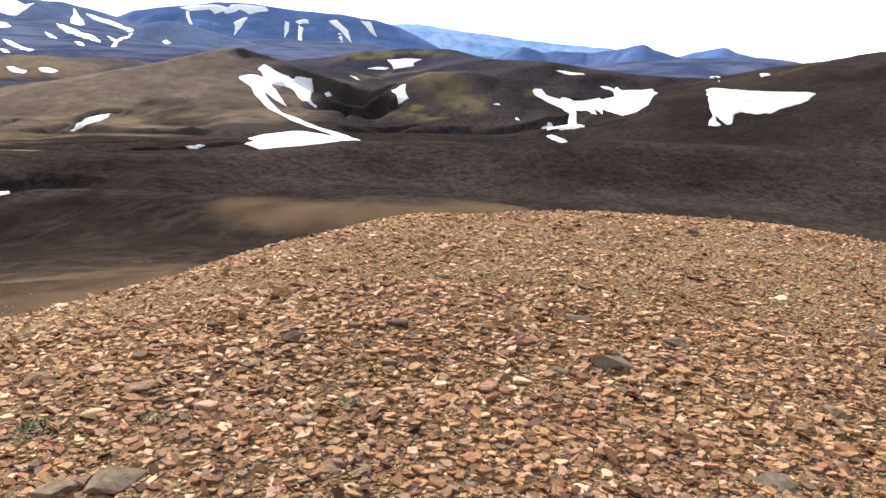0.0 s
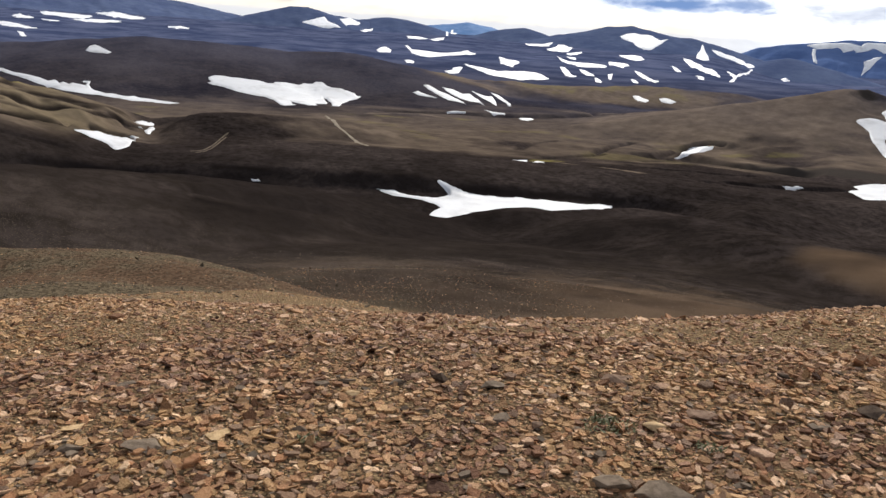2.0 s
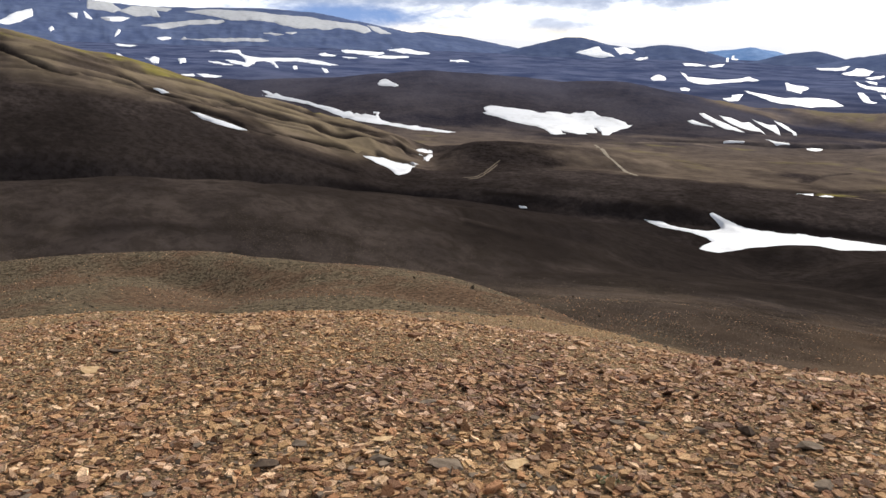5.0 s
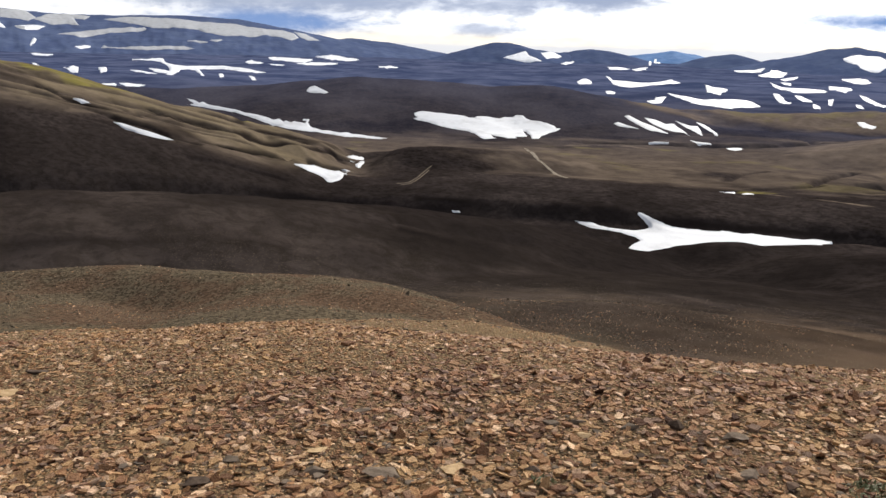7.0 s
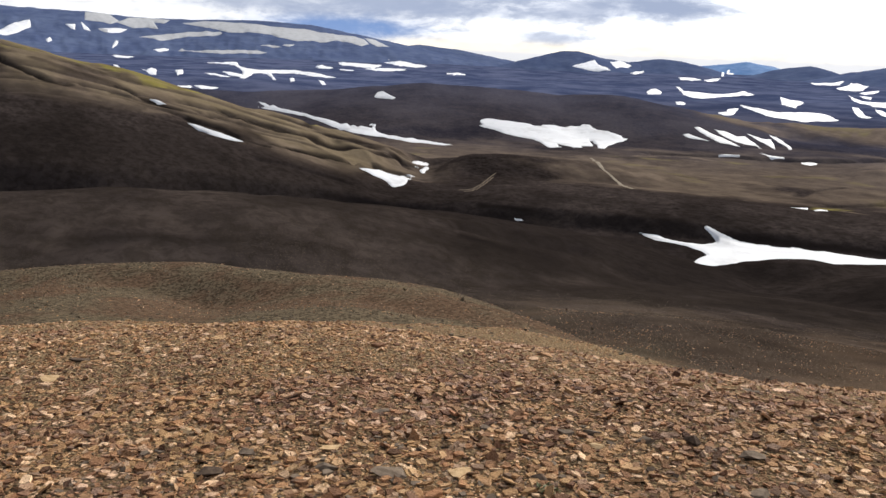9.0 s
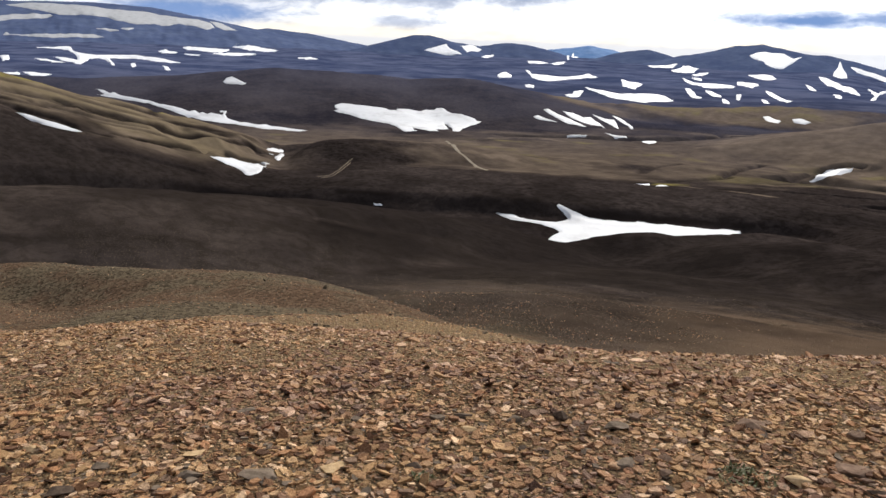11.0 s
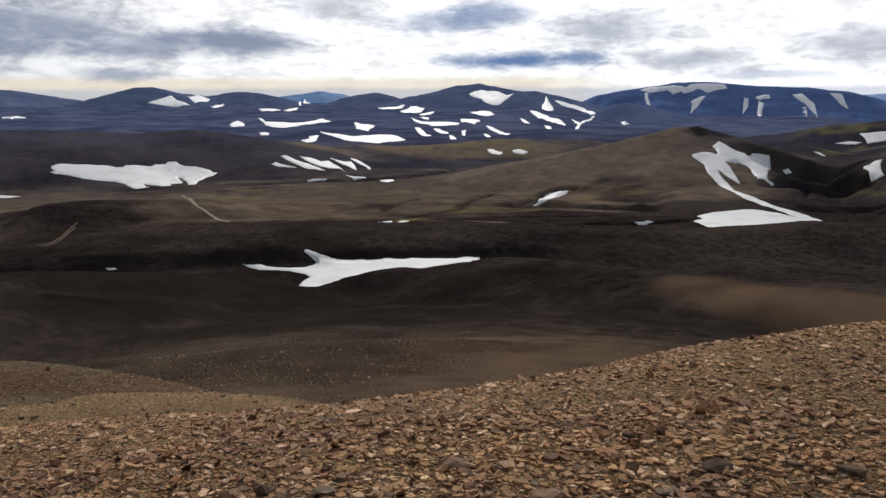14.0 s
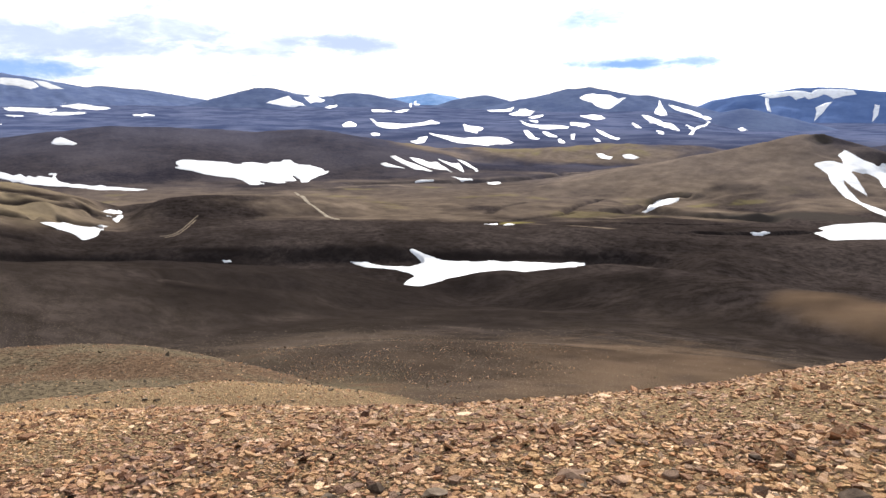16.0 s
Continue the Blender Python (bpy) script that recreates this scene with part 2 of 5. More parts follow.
HAZE_BLUE_ROCK = rock_material("mountain rock deep in haze", (0.092, 0.145, 0.305, 1), (0.128, 0.190, 0.365, 1), 0.014, 0.15, 15.0, strata=True)
HAZE_PALE_BLUE = rock_material("ice and rock pale with haze", (0.13, 0.235, 0.44, 1), (0.28, 0.40, 0.62, 1), 0.004, 0.3, 20.0)


# -- terrain: bearings in degrees clockwise from north (+y), ranges in metres from the summit --
def place(b, r):
    return r * math.sin(radians(b)), r * math.cos(radians(b))


def lattice(ix, iy, seed):
    h = (ix * 374761393 + iy * 668265263 + seed * 974634777) & 0x7FFFFFFF
    h = ((h ^ (h >> 13)) * 1274126177) & 0x7FFFFFFF
    return ((h ^ (h >> 16)) & 0xFFFF) / 65535.0


def value_noise(x, y, seed):
    x0, y0 = np.floor(x), np.floor(y)
    u, v = x - x0, y - y0
    u, v = u * u * u * (u * (6 * u - 15) + 10), v * v * v * (v * (6 * v - 15) + 10)
    i, j = x0.astype(np.int64), y0.astype(np.int64)
    a, b = lattice(i, j, seed), lattice(i + 1, j, seed)
    c, d = lattice(i, j + 1, seed), lattice(i + 1, j + 1, seed)
    return ((a + (b - a) * u) * (1 - v) + (c + (d - c) * u) * v) * 2 - 1


def fbm(x, y, size, octaves=4, seed=0, gain=0.5):
    total, amp, f = 0.0, 1.0, 1.0 / size
    for o in range(octaves):
        total = total + amp * value_noise(x * f + 17.3 * o, y * f - 9.1 * o, seed + o)
        amp, f = amp * gain, f * 2.03
    return total


def creased(x, y, size, octaves=4, seed=0):
    """Sharp-crested noise, 0 to about 1, for gullied slopes."""
    total, amp, f = 0.0, 0.5, 1.0 / size
    for o in range(octaves):
        total = total + amp * (1 - np.abs(value_noise(x * f + 5.7 * o, y * f + 3.3 * o, seed + o)))
        amp, f = amp * 0.5, f * 2.1
    return total


def soft_max(a, b, k):
    h = np.clip(0.5 + 0.5 * (a - b) / k, 0, 1)
    return b + (a - b) * h + k * h * (1 - h)


def smooth(e0, e1, v):
    t = np.clip((v - e0) / (e1 - e0), 0, 1)
    return t * t * (3 - 2 * t)


def ridge_line(x, y, spine, slope, top):
    """Height of a ridge whose crest runs along a spine of (bearing, range, height); the sides fall at slope, the crest is rounded over top metres."""
    best = np.full(x.shape, -1e4)
    pts = [(*place(b, r), z) for b, r, z in spine]
    for (ax, ay, az), (bx, by, bz) in zip(pts, pts[1:]):
        dx, dy = bx - ax, by - ay
        t = np.clip(((x - ax) * dx + (y - ay) * dy) / (dx * dx + dy * dy), 0, 1)
        d = np.hypot(x - ax - t * dx, y - ay - t * dy)
        t = t * t * (3 - 2 * t) * 0.5 + t * 0.5
        best = np.maximum(best, az + (bz - az) * t - slope * (np.sqrt(d * d + top * top) - top))
    return best


def summit(b, r):
    """The stony summit: nearly level to its rim, then falling away."""
    rim = np.interp(b, RIM_BEARING, RIM_RANGE)
    fall = np.interp(b, RIM_BEARING, RIM_FALL)
    lead = np.interp(b, RIM_BEARING, RIM_LEAD)
    w = 0.1 * rim
    over = np.logaddexp(0, (r - rim) / w) * w
    return -lead * r - fall * over


RIM_BEARING = [-180, -120, -95, -84.5, -77.7, -67, -57.9, -45.2, -37.2, -29.8, -24.8, -18.9, -13.1, -7, -1.7, 3.2, 7.6, 12, 17, 24.3, 29.9, 40, 120, 180]
RIM_RANGE = [9, 9, 8.55, 8.13, 7.47, 7.14, 6.64, 6.03, 5.9, 6.14, 6.38, 6.62, 7.11, 7.7, 8.7, 8.96, 9.43, 10.05, 10.27, 10.39, 10.16, 9.83, 9, 9]
RIM_FALL = [0.3, 0.3, 0.3, 0.33, 0.35, 0.38, 0.41, 0.5, 0.5, 0.5, 0.5, 0.5, 0.5, 0.5, 0.5, 0.5, 0.5, 0.5, 0.5, 0.5, 0.5, 0.5, 0.35, 0.3]
RIM_LEAD = [0.02, 0.06, 0.1, 0.096, 0.093, 0.088, 0.082, 0.065, 0.059, 0.054, 0.05, 0.039, 0.029, 0.02, 0.02, 0.02, 0.02, 0.02, 0.02, 0.02, 0.02, 0.02, 0.02, 0.02]
FLOOR_RANGE = [0, 10, 20, 40, 80, 150, 200, 250, 300, 400, 600, 1000, 1500, 2200, 3000, 5200]
FLOOR_Z = [-6, -7.5, -9.5, -14, -23, -38, -49.5, -53.5, -56.5, -62.5, -69, -74, -65, -51, -37, -40]
# each ridge: spine of (bearing, range, crest height), side slope, crest rounding
RIDGES = [
    ([(-72, 12, -2.58), (-66, 12.3, -2.68), (-60, 12.6, -2.85), (-54.4, 13, -2.99), (-50.8, 13, -3.12), (-46.8, 13, -3.28), (-44, 12.5, -3.5)], 0.5, 1.5),
    ([(-125, 50, -9), (-100, 45, -9.6), (-84, 42, -9), (-77, 40, -8.8), (-72, 37, -8.4), (-66, 34, -8.2), (-58, 29, -7.7), (-53.7, 24, -7.3), (-49.5, 20, -7), (-45, 17, -6.8)], 0.6, 3.5),
    ([(-88, 9, -2.2), (-88, 20, -5.5), (-86, 42, -9.4)], 0.6, 9),
    ([(-70, 9, -2.3), (-69, 20, -5.6), (-67, 34, -8.4)], 0.6, 9),
    ([(-125, 150, -20), (-100, 140, -22), (-89, 140, -22), (-82, 140, -22), (-77, 140, -22.8), (-71, 145, -24.6), (-66, 152, -27), (-60, 165, -30.7), (-54.6, 175, -34.6), (-49.8, 185, -40.5), (-45.7, 190, -46.3), (-42.2, 195, -52.5)], 0.26, 12),
    ([(-41.94, 208, -49.7), (-40.79, 209, -49.1), (-39.68, 210, -47.5), (-38.65, 211, -47.0), (-37.63, 213, -46.6), (-36.6, 214, -46.5), (-35.99, 215, -45.9), (-35.3, 216, -45.2), (-34.57, 217, -44.6), (-33.96, 218, -44.6), (-33.27, 219, -45.1), (-32.74, 221, -45.9), (-31.93, 222, -46.6), (-31.12, 223, -47.4), (-30.39, 224, -48.0)], 0.33, 5),
    ([(-30, 226, -48), (-28, 230, -45.4), (-26, 240, -44.8), (-22, 265, -48), (-18, 290, -51)], 0.25, 12),
    ([(-28, 330, -51), (-20, 330, -52.5), (-14.8, 330, -52.2), (-8.7, 340, -51), (-5.5, 350, -49.6), (0, 360, -49.5), (8.8, 370, -49), (14, 390, -48), (22, 410, -47.4), (34, 420, -46.4), (60, 420, -44)], 0.2, 16),
    ([(-22, 190, -37.3), (-15.7, 165, -34.1), (-11, 155, -32.6), (-7, 150, -31.8), (-3, 150, -31), (0.4, 150, -30.8), (3, 150, -31.3), (6, 146, -31.9), (11, 140, -34)], 0.26, 10),
    ([(-63.5, 430, -73), (-61.5, 444, -68.4), (-60.2, 450, -62.8), (-59.1, 455, -58.6), (-57.5, 460, -56.2), (-55.4, 470, -53.6), (-52, 480, -54.6), (-48.9, 490, -57), (-46, 488, -59.8), (-42, 480, -63.9), (-38, 470, -68.5), (-35, 460, -70)], 0.2, 14),
    ([(-60, 335, -55), (-52, 332, -53), (-44, 325, -52.5), (-36, 325, -53), (-30, 330, -53.5), (-24, 345, -54)], 0.1, 16),
    ([(-37, 600, -75), (-30.7, 640, -66), (-24.7, 680, -55), (-20.4, 710, -45), (-16.5, 735, -38), (-14, 748, -36), (-11, 758, -44), (-7, 790, -46)], 0.2, 16),
    ([(-30.7, 640, -64), (-24.7, 680, -53), (-20.4, 710, -42), (-16.5, 735, -32.2), (-14.6, 748, -26.4), (-13.6, 752, -26), (-12.3, 758, -35), (-9.6, 770, -43.2), (-7, 790, -43.2)], 0.3, 6),
    ([(-3.2, 690, -57), (-1.8, 695, -44.6), (-0.6, 700, -38), (1.8, 705, -36), (4.5, 720, -41.6), (6.6, 740, -53.5)], 0.38, 8),
    ([(-9, 950, -43), (-6.8, 950, -37.6), (-4.9, 950, -30.8), (-2.6, 950, -26.6), (0, 950, -24.6), (1.7, 900, -30.5), (4.4, 800, -27.6), (7.5, 760, -26.6), (10.2, 740, -29.6), (14, 730, -31.2), (17.7, 730, -30.6), (21.2, 740, -35)], 0.24, 14),
    ([(20.5, 700, -33.5), (22.8, 690, -20.6), (24.3, 680, -12), (26.1, 665, -5.2), (27.9, 650, -1.4), (36, 620, 6), (60, 600, 12)], 0.26, 14),
    ([(13.5, 1800, -70), (15.8, 1800, -63), (17.9, 1800, -42), (20.6, 1800, -33.5), (23.3, 1800, -39), (30, 1800, -50)], 0.12, 60),
    ([(-90, 1000, -43), (-77.9, 1000, -46), (-73, 1000, -48.4), (-67.3, 1000, -44), (-63.5, 1000, -38), (-60.4, 1000, -32), (-57.3, 1000, -32), (-54.8, 1000, -34.5), (-53, 1000, -42), (-50.2, 990, -39), (-47.9, 990, -38), (-44.8, 990, -45), (-42.5, 990, -56.5), (-36.9, 1020, -61), (-31.7, 1050, -61.6), (-26.3, 1080, -58), (-22, 1100, -58)], 0.17, 22),
    ([(-125, 420, 12), (-105, 420, 6), (-88.3, 420, 1.4), (-86.5, 420, -3.5), (-85, 425, -5.6), (-82, 428, -9), (-79.7, 432, -15.3), (-77.6, 440, -20.6), (-75, 450, -26.6), (-72.2, 458, -31.2), (-67.6, 462, -41.4), (-63.6, 455, -52.4), (-60.4, 430, -58.5)], 0.32, 7),
]
# each hollow: line of (bearing, range), half width, depth
HOLLOWS = [
    ([(-62, 285), (-58, 286), (-50, 275), (-45, 264), (-41, 264), (-36, 266), (-31, 268), (-26, 276)], 34, 7.0),
    ([(-41.5, 222), (-41, 236), (-40, 255)], 14, 3.5),
    ([(-54, 236), (-48, 232), (-44.5, 226), (-41.8, 219)], 9, 3.2),
    ([(-100, 268), (-83.5, 268), (-77, 275), (-70, 285), (-65, 293)], 25, 6.5),
    ([(-66, 400), (-62.8, 395), (-61, 420), (-59.5, 480)], 24, 4.5),
    ([(-12, 738), (-11.2, 705), (-9.6, 665), (-7.4, 630), (-6, 605)], 26, 4),
    ([(-9, 704), (-6.6, 692), (-4.4, 690)], 27, 11),
    ([(-6.6, 690), (-6.4, 640), (-6, 600)], 28, 6),
    ([(-25.5, 506), (-21, 505), (-17, 500)], 24, 7),
    ([(-6.4, 522), (-3.5, 535), (3, 560), (8, 560)], 22, 7),
    ([(6.5, 690), (9, 660), (12, 670), (15, 690)], 46, 4),
    ([(10.5, 660), (9.2, 600), (8.5, 560)], 24, 2.5),
    ([(17.6, 600), (19, 640), (21.5, 650), (24, 650)], 44, 4),
    ([(-26, 560), (-22.5, 590), (-20, 600)], 16, 1.8),
    ([(-44, 700), (-36, 720), (-30, 760), (-24, 820)], 22, 5),
    ([(22, 170), (27, 175), (34, 180)], 5, 1.5),
    ([(-58, 155), (-54, 160), (-50, 165)], 5, 1.6),
]

# stream cuts and furrows with a steep bank: line of plan points, half width, depth
CUTS = [
    ([(-133.2, 353.4), (-125.0, 373.3), (-117.8, 392.9), (-108, 431)], 6.5, 4.3),
    ([(-91, 610), (-82, 656), (-59, 655), (-41, 642)], 15.0, 10.0),
    ([(-241, 421), (-252, 448), (-257, 470), (-270, 518)], 4.7, 2.4),
    ([(-233.6, 354.1), (-236, 374), (-234, 386), (-235, 403), (-236, 418)], 4.7, 3.1),
    ([(-224, 468), (-227, 504), (-235, 536), (-229, 549), (-221, 554)], 5.3, 3.1),
    ([(-484, 664), (-461, 686), (-424, 714), (-348, 643)], 7.4, 3.2),
    ([(-271, 382), (-285, 410), (-290, 433), (-292, 456)], 4.6, 1.6),
    ([(-154.2, 352.9), (-136.4, 329.9), (-137.8, 342.8), (-125.8, 334.7), (-117.7, 346.4)], 3.3, 1.7),
    ([(-193.2, 371.6), (-170.4, 369.4), (-157.2, 386.8), (-145, 417)], 3.8, 1.9),
    ([(-518, 776), (-515, 795), (-492, 777)], 8.4, 2.9),
    ([(-141.8, 89.2), (-137.3, 92.6), (-135.6, 99.4), (-134.2, 105.4)], 1.5, 0.4),
    ([(-122.6, 80.2), (-120.4, 82.2), (-117.8, 85.6)], 1.3, 0.4),
    ([(-164.6, 292.1), (-152.2, 293.2), (-148.8, 317.5), (-137.3, 320.3)], 3.1, 0.8),
    ([(-369.0, 44.9), (-367.5, 56.6), (-362.7, 68.2), (-363.3, 81.2), (-363.0, 94.7)], 3.3, 1.4),
    ([(-367.5, 97.1), (-374.1, 115.0), (-371.5, 129.6), (-376.8, 150.8)], 3.5, 2.1),
    ([(-352.1, 83.5), (-346.5, 92.3), (-335.3, 100.3), (-331.5, 109.4)], 3.2, 1.6),
    ([(-336.9, 123.2), (-337.1, 134.6), (-337.3, 150.6), (-359.1, 175.1), (-357.6, 189.8)], 3.4, 2.3),
    ([(-408, 163), (-410, 177), (-409, 196)], 4.0, 1.0),
    ([(-381.7, 189.5), (-400, 209), (-382, 206)], 3.9, 1.3),
    ([(-373.0, 146.5), (-378.4, 169.1), (-376.9, 183.9), (-401, 209)], 3.8, 1.0),
    ([(-406.2, 122.4), (-423, 145), (-421, 163), (-705, 304)], 4.0, 1.0),
    ([(-390.3, 15.0), (-378.1, 22.3), (-367.1, 31.5), (-365.8, 37.5)], 3.4, 2.0),
    ([(-380.1, 60.4), (-369.9, 66.6), (-365.1, 72.5), (-363.1, 82.6)], 3.4, 1.4),
    ([(-380.7, 106.0), (-366.8, 115.0), (-363.0, 127.1), (-372.7, 147.7)], 3.5, 1.5),
    ([(-310.3, 99.2), (-308.4, 117.3), (-302.2, 134.5)], 3.0, 1.0),
    ([(65, 517), (80, 520), (99, 509), (116, 510)], 4.7, 1.6),
    ([(189, 501), (190, 443), (199, 409)], 4.3, 0.9),
    ([(-53, 547), (-38, 546), (-16, 578)], 4.9, 2.1),
]
# strips of moss, pale grit, sunlit orange soil and dark ash with painted shade along the slopes: kind, line of plan
# points, half width, strength
VEINS = [
    ("ash_shade", [(-407, 163), (-410, 180), (-407, 195)], 3.6, 0.80),
    ("ash_shade", [(-372.4, 146.2), (-377.8, 168.9), (-376.0, 183.5), (-401, 209)], 3.3, 0.80),
    ("ash_shade", [(-402.8, 121.4), (-413, 142), (-420, 162), (-700, 303)], 3.5, 0.70),
    ("ash_shade", [(-367.2, 97.0), (-373.4, 114.7), (-365.4, 127.4), (-376.0, 150.5)], 3.1, 0.90),
    ("ash_shade", [(-336.6, 123.1), (-336.4, 134.4), (-336.2, 150.1), (-355.6, 173.4), (-355.7, 188.8)], 2.9, 0.90),
    ("ash_shade", [(-351.8, 83.4), (-345.2, 92.0), (-334.5, 100.0), (-330.7, 109.1)], 2.8, 0.90),
    ("ash_shade", [(-384.1, 165.7), (-403, 193), (-413, 219)], 3.6, 0.60),
    ("ash_shade", [(-364.2, 56.1), (-360.8, 67.8), (-359.8, 80.4), (-361.3, 94.2)], 2.9, 0.80),
    ("ash_shade", [(-390.1, 15.0), (-377.4, 22.3), (-366.4, 31.4), (-365.2, 37.5)], 3.0, 0.90),
    ("ash_shade", [(-379.7, 60.3), (-369.0, 66.4), (-364.9, 72.5), (-362.8, 82.5)], 3.0, 0.90),
    ("ash_shade", [(-393.1, 30.0), (-385.3, 44.3), (-381.6, 59.5)], 3.1, 0.60),
    ("ash_shade", [(-123.5, 78.6), (-120.4, 82.2), (-117.5, 85.4)], 1.8, 1.00),
    ("ash_shade", [(-123.8, 113.3), (-121.8, 124.7), (-117.6, 131.2)], 6.3, 0.80),
    ("ash_shade", [(-277.7, 147.1), (-146.4, 84.7), (-139.8, 89.2), (-134.3, 98.4), (-132.0, 108.1)], 2.8, 0.80),
    ("brown", [(-361, 331), (-341, 340), (-320, 347)], 17.5, 0.90),
    ("moss", [(-438, 407), (-401, 411), (-324, 361)], 11.3, 0.22),
    ("brown", [(-358, 434), (-351, 486), (-329, 529), (-301, 557)], 12.0, 0.70),
    ("moss", [(-342, 452), (-337, 502), (-302, 494)], 6.5, 0.22),
    ("brown", [(-403, 200), (-544, 309), (-512, 319)], 5.1, 0.90),
    ("ash_shade", [(-118.4, 12.5), (-117.7, 22.2), (-115.9, 32.3), (-112.9, 42.7), (-111.3, 49.4)], 3.7, 0.70),
    ("ash_shade", [(-66.3, 43.2), (-52.0, 40.8), (-43.8, 41.0), (-40.8, 43.9), (-37.0, 47.5)], 8.0, 0.55),
    ("ash_shade", [(-42.9, 129.5), (-35.4, 128.3), (-28.0, 128.0), (-20.8, 130.6)], 11.1, 0.60),
    ("ash_shade", [(-56.5, 51.6), (-44.6, 47.1), (-38.2, 46.7), (-34.0, 49.9)], 7.0, 0.55),
    ("ash_shade", [(-109.2, 45.8), (-109.2, 48.7), (-107.6, 50.9)], 5.0, 0.50),
    ("ash_shade", [(-285.4, 117.5), (-285.7, 128.9), (-281.7, 142.9)], 2.6, 0.80),
    ("ash_shade", [(-261.0, 173.7), (-252.6, 180.3), (-241.1, 187.0)], 3.9, 0.90),
    ("ash_shade", [(-226.2, 195.9), (-214.3, 207.6), (-199.2, 219.0)], 4.2, 0.60),
    ("ash_shade", [(-185.9, 229.3), (-172.9, 239.8), (-157.5, 254.7), (-139.6, 265.3)], 3.3, 0.80),
    ("ash_shade", [(-133.7, 361.5), (-132, 420), (-118, 445), (-106, 449)], 3.8, 0.70),
    ("ash_shade", [(-101, 660), (-79, 704), (-41, 650)], 9.4, 0.30),
    ("ash_shade", [(7, 484), (43, 504), (60, 503)], 4.0, 0.60),
    ("ash_shade", [(160, 472), (176, 464), (184, 460)], 4.2, 0.70),
    # orange soil of the near mound, its sunlight between cloud shadows painted in
    ("rust_sunlit", [(-37.4, 152.6), (-26.3, 145.7), (-17.4, 141.0), (-7.3, 141.1), (2.8, 145.2), (10.5, 151.0)], 9.0, 1.00),
    ("moss", [(-418.9, 49.8), (-419.5, 58.4), (-413.1, 67.3), (-405.2, 73.4), (-404.7, 84.7)], 3.3, 1.00),
    ("moss", [(-373.5, 9.9), (-369.6, 17.6), (-365.7, 25.2), (-364.7, 33.3)], 3.1, 0.55),
    ("moss", [(-412.1, 12.1), (-402.9, 24.4), (-404.2, 37.7)], 3.2, 0.50),
    ("moss", [(-431, 159), (-768, 294), (-427, 168)], 3.7, 0.90),
    ("moss", [(-217.8, 321.9), (-227.3, 347.2), (-217.3, 343.4)], 3.4, 0.80),
    ("moss", [(-589, 838), (-545, 835), (-536, 873), (-498, 935), (-439, 940), (-401, 939)], 8.2, 0.40),
    ("brown", [(-211.4, 330.6), (-189.8, 331.2), (-162.9, 324.3)], 3.1, 0.90),
    ("moss", [(-202, 496), (-197, 532), (-182, 552)], 4.8, 0.32),
    ("moss", [(-160, 508), (-137, 499)], 4.2, 0.30),
    ("brown", [(-471, 457), (-465, 477), (-456, 501), (-432, 502)], 5.3, 1.00),
    ("moss", [(-9, 697), (3, 673), (15, 653), (23, 627)], 20.4, 0.30),
    ("moss", [(-32, 619), (-27, 626), (-20, 631)], 7.9, 0.70),
    ("moss", [(-112, 938), (-69, 952), (-23, 942)], 7.9, 0.50),
    ("moss", [(-75, 763), (-55, 852), (-22, 817)], 9.2, 0.40),
    ("moss", [(-202, 519), (-185, 545), (-170, 558)], 4.8, 0.30),
    ("moss", [(223, 557), (246, 568), (268, 568)], 8.7, 0.35),
    ("brown", [(-221, 407), (-198, 395), (-190, 434), (-159, 439)], 3.9, 0.70),
    ("brown", [(-334.1, 88.9), (-328.4, 104.8), (-328.9, 126.3), (-327.6, 146.1)], 2.8, 0.80),
    ("brown", [(-366.7, 9.5), (-356.9, 32.3), (-351.1, 58.6), (-349.5, 78.2)], 3.0, 0.80),
]


def line_distance(x, y, pts):
    near = np.full(x.shape, 1e4)
    for (ax, ay), (bx, by) in zip(pts, pts[1:]):
        dx, dy = bx - ax, by - ay
        t = np.clip(((x - ax) * dx + (y - ay) * dy) / (dx * dx + dy * dy), 0, 1)
        near = np.minimum(near, np.hypot(x - ax - t * dx, y - ay - t * dy))
    return near


def hollow_depth(x, y, line, width, depth):
    return depth * smooth(1.0, 0.35, line_distance(x, y, [place(b, r) for b, r in line]) / width)


def cut(x, y):
    """Depth of the stream cuts, and their weight from 0 to 1."""
    deep, weight = np.zeros(x.shape), np.zeros(x.shape)
    wx, wy = x + fbm(x, y, 14, 3, 87) * 1.1, y + fbm(x, y, 14, 3, 89) * 1.1
    for line, width, depth in CUTS:
        w = smooth(1.0, 0.15, line_distance(wx, wy, line) / width)
        deep, weight = np.maximum(deep, w * depth), np.maximum(weight, w)
    return deep, weight


# rocky outcrops, and last a bank whose shade is put into its colour: bearing, range, half width in degrees, half depth
# in metres
CRAGS = [(-13.6, 746, 0.5, 7), (-8.6, 726, 1.7, 22), (-5.4, 706, 2.0, 22), (-15, 512, 5, 12)]


def crag(x, y):
    r, b = np.hypot(x, y), np.degrees(np.arctan2(x, y))
    best = np.zeros(x.shape)
    for cb, cr, w, d in CRAGS:
        best = np.maximum(best, smooth(1.3, 0.5, np.hypot((b - cb) / w, (r - cr) / d) + 0.35 * fbm(x, y, 30, 3, 57)))
    return best


# the western spur: its foot and its crest (bearing, range)
SPUR_FOOT = ([-100, -83, -76.8, -71.9, -66.7, -62, -58], [350, 352, 351, 352, 365, 392, 420])
SPUR_CREST = ([-100, -85, -79.7, -75, -67.6, -62, -58], [420, 425, 432, 450, 462, 470, 480])


